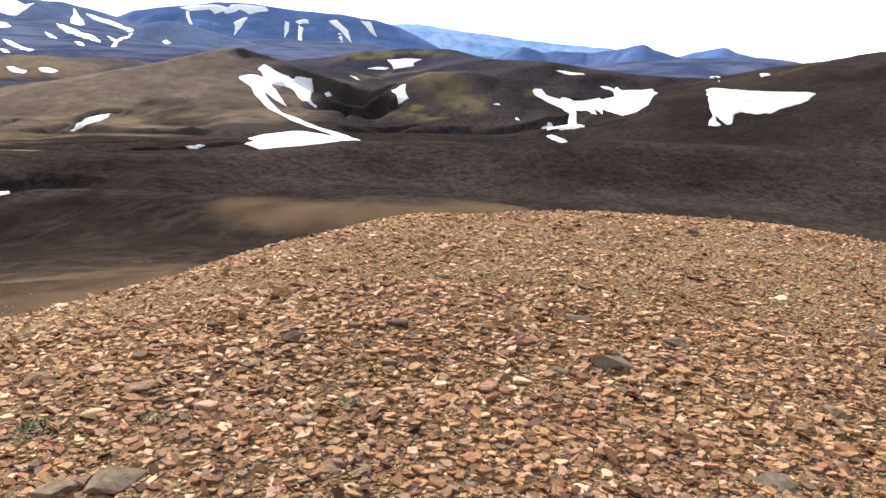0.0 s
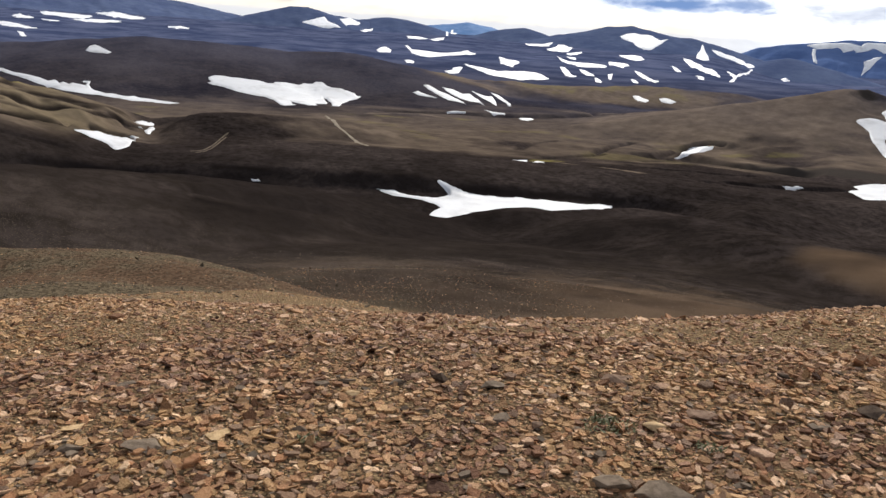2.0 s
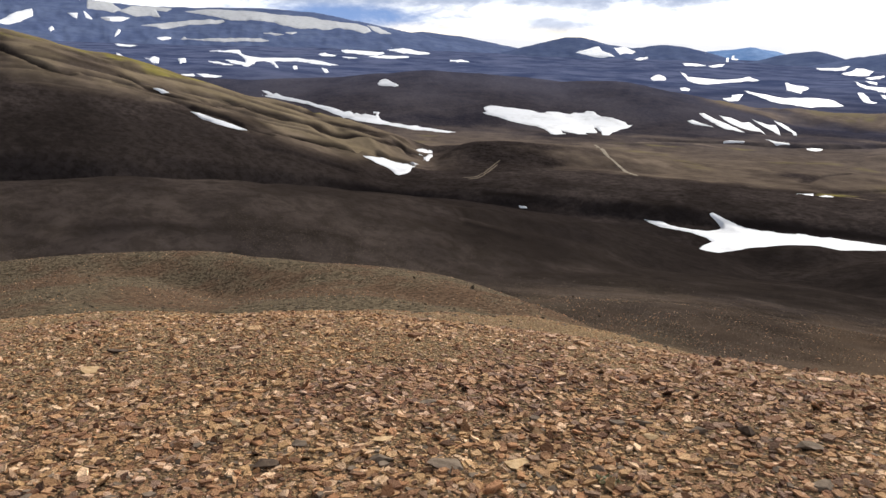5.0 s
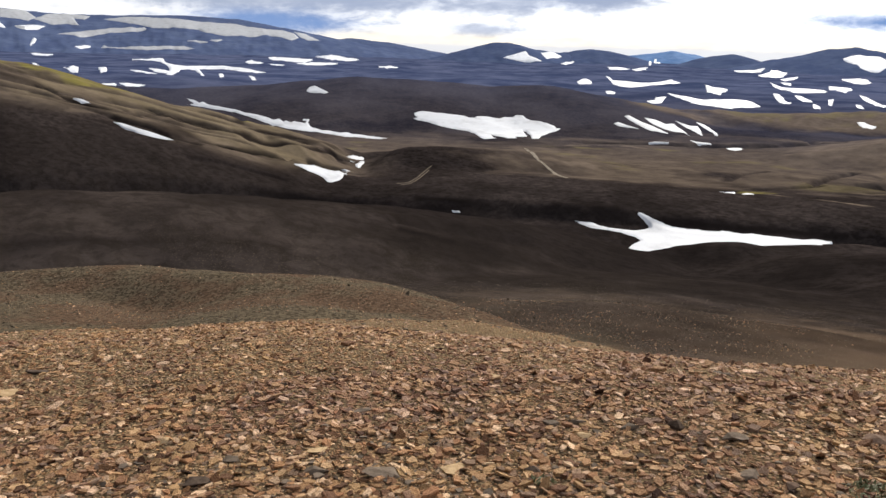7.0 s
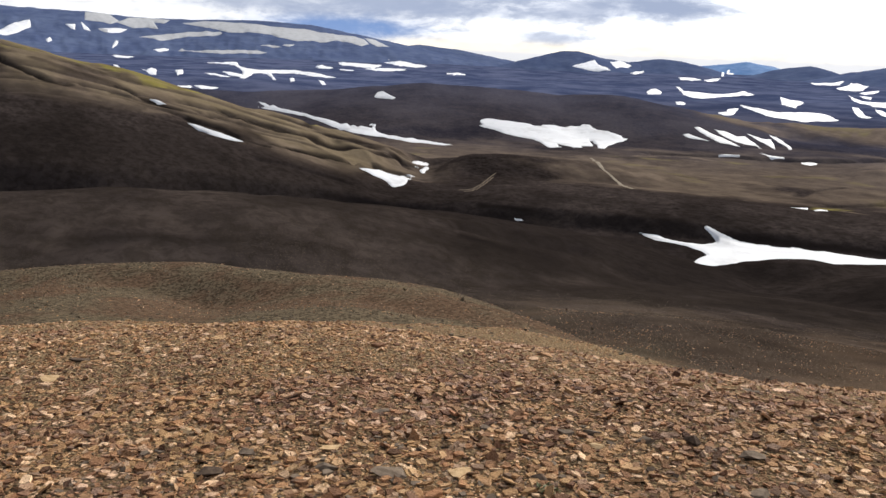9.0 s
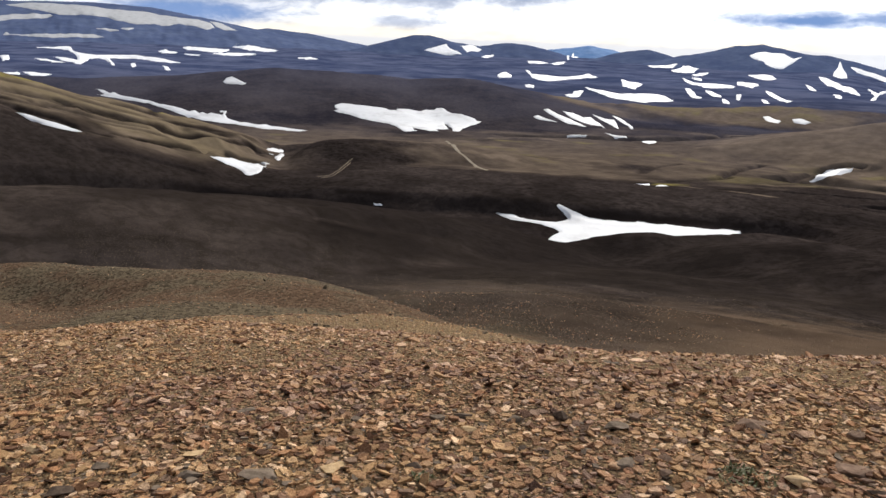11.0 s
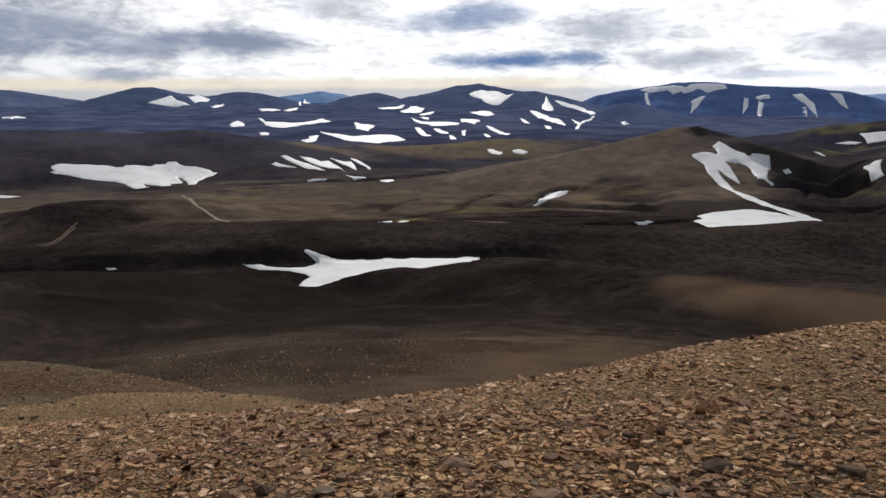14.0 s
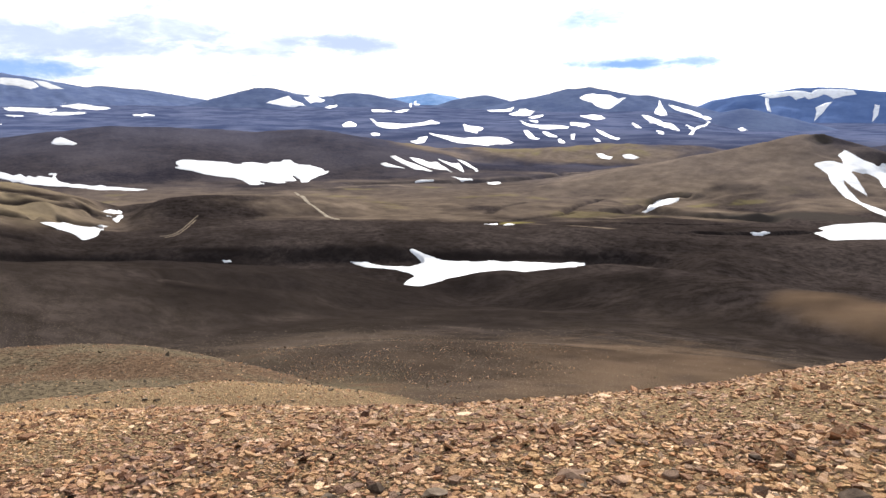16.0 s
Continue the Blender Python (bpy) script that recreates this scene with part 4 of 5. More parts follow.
snow_patch([(-80, 869), (-71, 872), (-62, 870), (-56, 866), (-61, 860), (-70, 863)])
snow_patch([(-87, 766), (-82, 766), (-75, 756), (-80, 757)])
snow_patch([(-101, 704), (-97, 708), (-94, 704), (-98, 699)])
snow_patch([(74, 675), (77, 681), (82, 679), (84, 665), (89, 659), (94, 652), (96, 656), (105, 647), (121, 658), (126, 660), (129, 655), (134, 656), (134, 610), (139, 668), (130, 682), (136, 682), (140, 675), (144, 680), (146, 672), (170, 674), (155, 604), (157, 598), (152, 590), (136, 540), (126, 525), (116, 523), (114, 535), (110, 564), (108, 543), (107, 576), (105, 551), (103, 578), (99, 601), (94, 569), (88, 525), (92, 516), (80, 521), (69, 523), (71, 569), (76, 574), (76, 577), (79, 579), (80, 577), (86, 523), (91, 582), (92, 585), (94, 625), (87, 641), (79, 656), (75, 663)], "ragged snowfield filling a hollow below a dark crest")
snow_patch([(66, 507), (70, 507), (73, 495), (76, 482), (72, 481), (68, 496)])
snow_patch([(54, 599), (56, 599), (57, 586), (55, 593)])
snow_patch([(39, 631), (43, 634), (45, 628)])
# grey shade on the wing comes from its darker snow colour
snow_patch([(185, 578), (191, 583), (194, 569), (195, 549), (194, 528), (202, 518), (209, 509), (216, 502), (221, 497), (224, 492), (216, 482), (212, 476), (206, 472), (200, 470), (194, 470), (189, 469), (184, 468), (181, 468), (179, 475), (176, 481), (172, 479), (168, 469), (164, 458), (161, 457), (161, 463), (162, 474), (162, 481), (159, 470), (158, 458), (154, 458), (152, 463), (156, 473), (160, 480), (163, 495), (167, 512), (172, 532)], "wing-shaped snowfield, grey with shade, on a dark hillside", mat=DIM_SNOW)
snow_patch([(97, 725), (106, 720), (115, 713), (122, 705), (114, 707), (105, 716)])
snow_patch([(231, 610), (225, 576), (222, 560), (216, 560)])
snow_patch([(456, 1418), (478, 1441), (213, 635), (209, 640)])
snow_patch([(-661, 432), (-662, 438), (-671, 440), (-679, 445), (-684, 457), (-682, 460), (-673, 466), (-657, 486), (-646, 488), (-644, 495), (-649, 500), (-646, 512), (-636, 518), (-640, 528), (-636, 536), (-641, 543), (-635, 548), (-624, 543), (-615, 541), (-606, 546), (-596, 548), (-587, 548), (-580, 544), (-576, 547), (-571, 535), (-569, 525), (-554, 502), (-530, 477), (-536, 474), (-562, 496), (-583, 509), (-587, 508), (-572, 498), (-552, 483), (-555, 470), (-536, 457), (-536, 448), (-571, 457), (-550, 442), (-540, 439), (-542, 426), (-553, 431), (-584, 449), (-601, 453), (-606, 448), (-617, 444), (-628, 439), (-643, 438), (-653, 433)], "large ragged snowfield on a rounded dark hill")
snow_patch([(-564, 607), (-566, 616), (-555, 615), (-538, 616), (-547, 610), (-555, 606)])
snow_patch([(-580, 639), (-581, 647), (-562, 640), (-545, 639), (-529, 634), (-505, 620), (-513, 619), (-532, 624), (-551, 627), (-566, 632)], "narrow slanting tongue of snow on a dark hillside")
snow_patch([(-549, 626), (-538, 626), (-519, 619), (-529, 620)], "narrow slanting tongue of snow on a dark hillside")
snow_patch([(-573, 660), (-567, 662), (-561, 666), (-544, 661), (-545, 673), (-531, 664), (-521, 660), (-488, 630), (-508, 646), (-517, 642), (-527, 640), (-542, 644), (-556, 649)], "narrow slanting tongue of snow on a dark hillside")
snow_patch([(-559, 692), (-549, 691), (-538, 692), (-537, 703), (-510, 673), (-484, 642), (-506, 661), (-520, 671), (-538, 680)], "narrow slanting tongue of snow on a dark hillside")
snow_patch([(-555, 723), (-544, 722), (-529, 712), (-499, 683), (-486, 668), (-481, 656), (-501, 680), (-524, 699)], "narrow slanting tongue of snow on a dark hillside")
snow_patch([(-473, 552), (-472, 561), (-463, 569), (-461, 566), (-471, 552)])
snow_patch([(-470, 601), (-453, 592), (-438, 593), (-435, 590), (-444, 583)])
snow_patch([(-828, 400), (-845, 413), (-848, 420), (-825, 416), (-807, 417), (-802, 409), (-816, 400)])
snow_patch([(-891, 286), (-880, 290), (-864, 292), (-866, 297), (-850, 297), (-835, 302), (-817, 304), (-799, 306), (-781, 308), (-761, 312), (-744, 316), (-726, 317), (-727, 323), (-715, 322), (-718, 326), (-706, 325), (-708, 330), (-692, 333), (-704, 340), (-709, 337), (-711, 340), (-706, 344), (-695, 337), (-679, 331), (-668, 329), (-649, 328), (-646, 333), (-627, 333), (-630, 343), (-613, 340), (-602, 344), (-595, 351), (-577, 352), (-574, 342), (-589, 334), (-599, 323), (-619, 321), (-635, 316), (-654, 309), (-672, 306), (-700, 308), (-724, 304), (-756, 304), (-786, 301), (-814, 297), (-844, 290), (-865, 279), (-862, 287)], "long thin snow streak along the hill foot")
snow_patch([(-329.7, 151.9), (-330.8, 157.1), (-331.8, 161.7), (-352.2, 177.7), (-352.6, 184.0), (-353.3, 189.4), (-346.8, 188.7), (-319.8, 171.7), (-311.7, 165.4), (-308.1, 159.6), (-310.2, 158.5), (-315.2, 159.5), (-319.5, 158.4), (-322.7, 155.9), (-327.0, 153.9)], "wedge of snow in a narrow valley")
snow_patch([(-403, 218), (-421, 233), (-426, 241), (-424, 242), (-402, 224), (-402, 219)])
snow_patch([(-359.5, 192.4), (-357.5, 196.1), (-354.0, 192.0)])
snow_patch([(-390, 217), (-405, 230), (-399, 228), (-381, 214)])
snow_patch([(-342.0, 80.3), (-341.9, 83.5), (-338.5, 86.9), (-336.8, 91.8), (-334.0, 96.5), (-330.7, 100.6), (-329.8, 96.3), (-330.4, 91.0), (-333.4, 86.5), (-336.8, 82.1)], "thin streak of snow in a slope furrow")
snow_patch([(-368.3, 71.1), (-368.7, 74.5), (-365.6, 77.3), (-365.1, 73.6)], "thin streak of snow in a slope furrow")
snow_patch([(-245.3, 178.3), (-242.5, 179.7), (-240.7, 179.4), (-243.6, 177.8)])
snow_patch([(-218, 475), (-218, 484), (-235, 533), (-235, 541), (-232, 547), (-225, 546), (-223, 555), (-222, 544), (-223, 531), (-214, 492), (-216, 483)], "narrow sliver of snow in a hillside gully")
snow_patch([(-214.0, 314.4), (-217.8, 325.3), (-209.4, 317.6), (-210.7, 316.7), (-212.7, 315.4)])
snow_patch([(-221.7, 309.5), (-224.4, 325.2), (-217.7, 315.4), (-220.8, 309.7)])
snow_patch([(-407, 571), (-421, 604), (-398, 582), (-397, 570)])
snow_patch([(-478, 905), (-473, 910), (-450, 893), (-447, 881), (-460, 886)])
snow_patch([(-443, 906), (-440, 919), (-424, 912), (-425, 900), (-437, 899)])
snow_patch([(-1371, 1345), (-1406, 1390), (-1428, 1428), (-1361, 1381), (-1320, 1338), (-1320, 1302)], "patch of old snow on a distant mountain slope")
snow_patch([(-1494, 1563), (-1436, 1517), (-1366, 1455), (-1346, 1482), (-1322, 1476), (-1278, 1457), (-1308, 1544), (-1317, 1587), (-1339, 1636), (-1285, 1593), (-1241, 1550), (-1244, 1520), (-1245, 1490), (-1239, 1442), (-1204, 1372), (-1206, 1346), (-1232, 1346), (-1275, 1362), (-1343, 1423)], "patch of old snow on a distant mountain slope")
snow_patch([(-1064, 1115), (-1067, 1134), (-1035, 1111), (-996, 1067), (-1006, 1059)], "patch of old snow on a distant mountain slope")
snow_patch([(-862, 940), (-877, 968), (-822, 915), (-823, 904)], "patch of old snow on a distant mountain slope")
snow_patch([(-875, 1012), (-880, 1039), (-913, 1076), (-924, 1106), (-915, 1107), (-875, 1051), (-822, 984), (-823, 965)], "patch of old snow on a distant mountain slope")
snow_patch([(-957, 1160), (-930, 1153), (-878, 1119), (-836, 1106), (-822, 1126), (-830, 1172), (-823, 1196), (-750, 1114), (-717, 1082), (-714, 1054), (-724, 1045), (-709, 1000), (-730, 1001), (-755, 999), (-803, 1032), (-867, 1091), (-915, 1126)], "patch of old snow on a distant mountain slope")
snow_patch([(-1176, 1552), (-1132, 1513), (-1077, 1454), (-1056, 1454), (-970, 1351), (-945, 1295), (-903, 1235), (-928, 1245), (-958, 1270)], "patch of old snow on a distant mountain slope")
snow_patch([(-1647, 2312), (-1603, 2310), (-1559, 2313), (-1546, 2334), (-1527, 2283), (-1514, 2214), (-1553, 2206)], "patch of old snow on a distant mountain slope")
snow_patch([(-1369, 2032), (-1421, 2147), (-1515, 2309), (-1497, 2323), (-1420, 2253), (-1269, 1999), (-1297, 1998), (-1335, 1997)], "patch of old snow on a distant mountain slope")
snow_patch([(-1221, 1910), (-1237, 1973), (-1226, 1997), (-1178, 1899), (-1161, 1835)], "patch of old snow on a distant mountain slope")
snow_patch([(-1175, 1792), (-1091, 1689), (-1038, 1636), (-986, 1590), (-989, 1632), (-958, 1618), (-850, 1489), (-833, 1452), (-851, 1437), (-867, 1421), (-915, 1465), (-957, 1497), (-1084, 1670)], "patch of old snow on a distant mountain slope")
snow_patch([(-1142, 1786), (-1097, 1760), (-1050, 1685), (-1088, 1715)], "patch of old snow on a distant mountain slope")
snow_patch([(-886, 1368), (-869, 1360), (-815, 1290), (-783, 1246), (-754, 1220), (-757, 1204), (-792, 1240), (-823, 1280)], "patch of old snow on a distant mountain slope")
snow_patch([(-844, 1370), (-825, 1363), (-776, 1311), (-754, 1278), (-771, 1283), (-808, 1319)], "patch of old snow on a distant mountain slope")
snow_patch([(-733, 1244), (-721, 1233), (-645, 1117), (-654, 1112)], "patch of old snow on a distant mountain slope")
snow_patch([(-991, 1737), (-976, 1740), (-944, 1716), (-928, 1714), (-893, 1657), (-853, 1565), (-802, 1466), (-851, 1529), (-953, 1673)], "patch of old snow on a distant mountain slope")
snow_patch([(-769, 1350), (-770, 1370), (-688, 1219), (-718, 1262)], "patch of old snow on a distant mountain slope")
snow_patch([(-1135, 2039), (-1129, 2077), (-1125, 2109), (-1093, 2092), (-1020, 1975), (-1016, 1924), (-1029, 1909), (-1096, 2000)], "patch of old snow on a distant mountain slope")
snow_patch([(-1384, 2485), (-1384, 2520), (-1368, 2543), (-1343, 2545), (-1326, 2587), (-1299, 2564), (-1274, 2556), (-1271, 2601), (-1252, 2526), (-1233, 2457), (-1223, 2398), (-1237, 2379), (-1257, 2384), (-1282, 2401), (-1312, 2437), (-1348, 2456)], "patch of old snow on a distant mountain slope")
snow_patch([(-1182, 2685), (-1145, 2617), (-1097, 2539), (-1009, 2350), (-1004, 2293), (-1055, 2360), (-1125, 2522), (-1147, 2597)], "patch of old snow on a distant mountain slope")
snow_patch([(-1060, 2280), (-1008, 2216), (-937, 2104), (-829, 1901), (-798, 1874), (-734, 1757), (-642, 1560), (-677, 1606), (-744, 1718), (-790, 1777), (-858, 1896)], "patch of old snow on a distant mountain slope")
snow_patch([(-1134, 2646), (-1100, 2646), (-1060, 2645), (-1010, 2618), (-905, 2438), (-917, 2425), (-1004, 2566), (-1047, 2590), (-1085, 2588)], "patch of old snow on a distant mountain slope")
snow_patch([(-772, 1913), (-730, 1834), (-691, 1763), (-801, 2081), (-896, 2394), (-714, 1855), (-617, 1575), (-574, 1458), (-575, 1438), (-621, 1572)], "patch of old snow on a distant mountain slope")
snow_patch([(-885, 1842), (-820, 1745), (-752, 1628), (-778, 1649)], "patch of old snow on a distant mountain slope")
snow_patch([(-777, 1459), (-746, 1431), (-695, 1367), (-636, 1277), (-651, 1281), (-715, 1372)], "patch of old snow on a distant mountain slope")
snow_patch([(-686, 1285), (-665, 1266), (-613, 1177), (-634, 1198)], "patch of old snow on a distant mountain slope")
snow_patch([(-686, 1543), (-671, 1538), (-616, 1426), (-629, 1430)], "patch of old snow on a distant mountain slope")
snow_patch([(-656, 1305), (-635, 1291), (-614, 1232)], "patch of old snow on a distant mountain slope")
snow_patch([(-2014, 2114), (-1965, 2105), (-1788, 1983), (-1719, 1867), (-1822, 1925)], "patch of old snow on a distant mountain slope")
snow_patch([(-1726, 1917), (-1816, 2055), (-1861, 2148), (-1685, 1934), (-1667, 1874)], "patch of old snow on a distant mountain slope")
snow_patch([(-2164, 2498), (-2850, 3340), (-2842, 3367), (-2820, 3319), (-2136, 2479)], "patch of old snow on a distant mountain slope")
snow_patch([(-2270, 2137), (-2306, 2201), (-2293, 2233), (-2272, 2198), (-2183, 2069)], "patch of old snow on a distant mountain slope")
snow_patch([(-2390, 1955), (-2402, 2019), (-2409, 2065), (-2416, 2091), (-2364, 2062), (-2338, 2072), (-2292, 2059), (-2303, 2014), (-2337, 1976)], "patch of old snow on a distant mountain slope")
snow_patch([(-2416, 2163), (-2428, 2227), (-2361, 2224), (-2337, 2157), (-2313, 2106)], "patch of old snow on a distant mountain slope")
snow_patch([(-2755, 1184), (-2723, 1232), (-2682, 1276), (-2513, 1243), (-2365, 1141), (-2398, 1092), (-2558, 1115)], "patch of old snow on a distant mountain slope")
snow_patch([(-3010, 1506), (-2999, 1565), (-2841, 1546), (-2586, 1457), (-2487, 1353), (-2614, 1345)], "patch of old snow on a distant mountain slope")
snow_patch([(-2189, 1026), (-2345, 1172), (-2249, 1197), (-2120, 1074), (-2146, 1034)], "patch of old snow on a distant mountain slope")
snow_patch([(-2122, 1262), (-2108, 1297), (-2031, 1275), (-1925, 1168)], "patch of old snow on a distant mountain slope")
# plateau snow, haze painted in by the dimmer colour
snow_patch([(-4136, 537), (-4159, 585), (-4151, 640), (-4046, 644), (-3950, 649), (-3861, 602), (-3899, 566), (-3914, 505)], "snowfield on the plateau mountain, greyed by haze", mat=DIM_SNOW)
snow_patch([(-3928, 635), (-4084, 719), (-4121, 809), (-4039, 887), (-3945, 841), (-3997, 806), (-3784, 783), (-3845, 751), (-3795, 686), (-3867, 656)], "snowfield on the plateau mountain, greyed by haze", mat=DIM_SNOW)
snow_patch([(-3690, 523), (-3754, 584), (-3750, 635), (-3688, 613), (-3608, 539)], "snowfield on the plateau mountain, greyed by haze", mat=DIM_SNOW)
snow_patch([(-3558, 651), (-3622, 726), (-3681, 804), (-3720, 904), (-3707, 1029), (-3642, 1022), (-3596, 940), (-3605, 874), (-3582, 824), (-3539, 771), (-3482, 717), (-3542, 709)], "snowfield on the plateau mountain, greyed by haze", mat=DIM_SNOW)
snow_patch([(-3961, 928), (-4002, 1013), (-3974, 1094), (-3898, 1199), (-3836, 1283), (-3777, 1355), (-3769, 1447), (-3665, 1487), (-3620, 1550), (-3610, 1630), (-3524, 1646), (-3403, 1611), (-3331, 1542), (-3404, 1536), (-3465, 1483), (-3421, 1412), (-3450, 1360), (-3434, 1291), (-3485, 1261), (-3512, 1234), (-3602, 1228), (-3600, 1178), (-3646, 1120), (-3660, 1051), (-3762, 1033), (-3855, 986)], "snowfield on the plateau mountain, greyed by haze", mat=DIM_SNOW)
snow_patch([(-3586, 1675), (-3574, 1727), (-3383, 1703), (-3367, 1640), (-3440, 1634)], "snowfield on the plateau mountain, greyed by haze", mat=DIM_SNOW)
snow_patch([(-3313, 1082), (-3340, 1125), (-3275, 1160), (-3268, 1123)], "snowfield on the plateau mountain, greyed by haze", mat=DIM_SNOW)
snow_patch([(-3321, 1177), (-3351, 1247), (-3272, 1194)], "snowfield on the plateau mountain, greyed by haze", mat=DIM_SNOW)
snow_patch([(-3258, 742), (-3319, 771), (-3262, 767), (-3242, 813), (-3223, 859), (-3233, 925), (-3217, 984), (-3196, 1042), (-3144, 1058), (-3138, 1001), (-3160, 945), (-3153, 880), (-3173, 845), (-3217, 796)], "snowfield on the plateau mountain, greyed by haze", mat=DIM_SNOW)
snow_patch([(-3246, 646), (-3300, 687), (-3301, 720), (-3254, 706), (-3221, 660)], "patch of old snow on a distant mountain slope")
snow_patch([(-3370, 528), (-3453, 552), (-3408, 554), (-3305, 526), (-3238, 500)], "patch of old snow on a distant mountain slope")
snow_patch([(-3025, 462), (-2880, 480), (-2875, 512), (-2693, 464), (-2734, 432)], "patch of old snow on a distant mountain slope")
snow_patch([(-2409, 620), (-2444, 681), (-2526, 737), (-2462, 730), (-2233, 670), (-2121, 653), (-2030, 659), (-2050, 694), (-2048, 730), (-2074, 769), (-1985, 758), (-1950, 773), (-1880, 773), (-1794, 768), (-1771, 735), (-1861, 737), (-1913, 733), (-1954, 717), (-1958, 690), (-1954, 664), (-1671, 575), (-1595, 553), (-1618, 553), (-1875, 628), (-1931, 634), (-1895, 602), (-1650, 515), (-1618, 497), (-1648, 490), (-1779, 511), (-1974, 551), (-1927, 561), (-1825, 555), (-1986, 605), (-2173, 647), (-2394, 690), (-2379, 647)], "patch of old snow on a distant mountain slope")
snow_patch([(-2028, 376), (-1922, 368), (-2177, 430), (-1950, 396), (-1684, 339), (-1796, 348)], "patch of old snow on a distant mountain slope")
snow_patch([(-1971, 442), (-2064, 480), (-1774, 414), (-1650, 374)], "patch of old snow on a distant mountain slope")
snow_patch([(-2637, 1136), (-2800, 1222), (-2706, 1219), (-2668, 1255), (-2602, 1281), (-2453, 1164), (-2486, 1119)], "patch of old snow on a distant mountain slope")
snow_patch([(-3005, 1500), (-2949, 1521), (-2665, 1420), (-2570, 1437), (-2509, 1358), (-2610, 1346)], "patch of old snow on a distant mountain slope")
snow_patch([(-2174, 1017), (-2353, 1155), (-2325, 1239), (-2193, 1140), (-2153, 1047)], "patch of old snow on a distant mountain slope")
snow_patch([(-2153, 927), (-2130, 942), (-2129, 967), (-1992, 881)], "patch of old snow on a distant mountain slope")
snow_patch([(-2265, 907), (-2450, 999), (-2271, 944), (-2194, 932), (-2121, 865)], "patch of old snow on a distant mountain slope")
snow_patch([(-1469, 359), (-1462, 372), (-1434, 378), (-1410, 388), (-1383, 369), (-1392, 351)], "patch of old snow on a distant mountain slope")
snow_patch([(-1448, 327), (-1462, 349), (-1429, 345), (-969, 225)], "patch of old snow on a distant mountain slope")
snow_patch([(-2281, 353), (-2240, 359), (-1998, 332), (-2014, 322)], "patch of old snow on a distant mountain slope")
snow_patch([(-1660, 605), (-1761, 650), (-1576, 585), (-1552, 569)], "patch of old snow on a distant mountain slope")
snow_patch([(-1646, 664), (-1613, 663), (-1531, 635), (-1530, 625)], "patch of old snow on a distant mountain slope")
snow_patch([(-1896, 490), (-1858, 504), (-1646, 478), (-1654, 459)], "patch of old snow on a distant mountain slope")
snow_patch([(-3411, 119), (-3629, 181), (-3766, 240), (-3806, 280), (-3653, 271), (-3499, 219), (-3420, 167)], "patch of old snow on a distant mountain slope")
snow_patch([(-3381, 298), (-3450, 320), (-3381, 318), (-3319, 301)], "patch of old snow on a distant mountain slope")
snow_patch([(-3737, 404), (-3747, 448), (-3639, 429), (-3666, 416)], "patch of old snow on a distant mountain slope")
snow_patch([(-3842, 478), (-3745, 490), (-3638, 486), (-3691, 465)], "patch of old snow on a distant mountain slope")
snow_patch([(-3716, 541), (-3766, 604), (-3764, 649), (-3647, 595), (-3606, 545)], "patch of old snow on a distant mountain slope")
snow_patch([(-1076, 3406), (-1044, 3431), (-978, 3441), (-909, 3440), (-885, 3435), (-879, 3459), (-815, 3482), (-749, 3497), (-731, 3469), (-771, 3441), (-799, 3412), (-839, 3435), (-856, 3410), (-885, 3390), (-901, 3406), (-928, 3380), (-958, 3410), (-1000, 3395), (-1030, 3383)], "thin streak of snow in a mountain gully")
snow_patch([(-1046, 3382), (-1032, 3382), (-986, 3275), (-1002, 3283)], "thin streak of snow in a mountain gully")
snow_patch([(-843, 3337), (-813, 3372), (-795, 3386), (-803, 3328), (-810, 3282), (-817, 3239), (-829, 3308)], "thin streak of snow in a mountain gully")
snow_patch([(-657, 3432), (-637, 3424), (-630, 3366), (-636, 3302)], "thin streak of snow in a mountain gully")
snow_patch([(-615, 3445), (-568, 3470), (-557, 3443), (-595, 3422)], "thin streak of snow in a mountain gully")
snow_patch([(-596, 3414), (-576, 3394), (-554, 3237), (-581, 3318)], "thin streak of snow in a mountain gully")
snow_patch([(-490, 3493), (-457, 3509), (-427, 3478), (-397, 3443), (-334, 3170), (-378, 3348), (-422, 3423), (-457, 3459)], "thin streak of snow in a mountain gully")
snow_patch([(-360, 3551), (-314, 3551), (-276, 3449), (-312, 3487)], "thin streak of snow in a mountain gully")
snow_patch([(-435, 3403), (-419, 3399), (-351, 2986), (-412, 3349)], "thin streak of snow in a mountain gully")
snow_patch([(-790, 2340), (-782, 2354), (-758, 2305), (-716, 2138)], "thin streak of snow in a mountain gully")


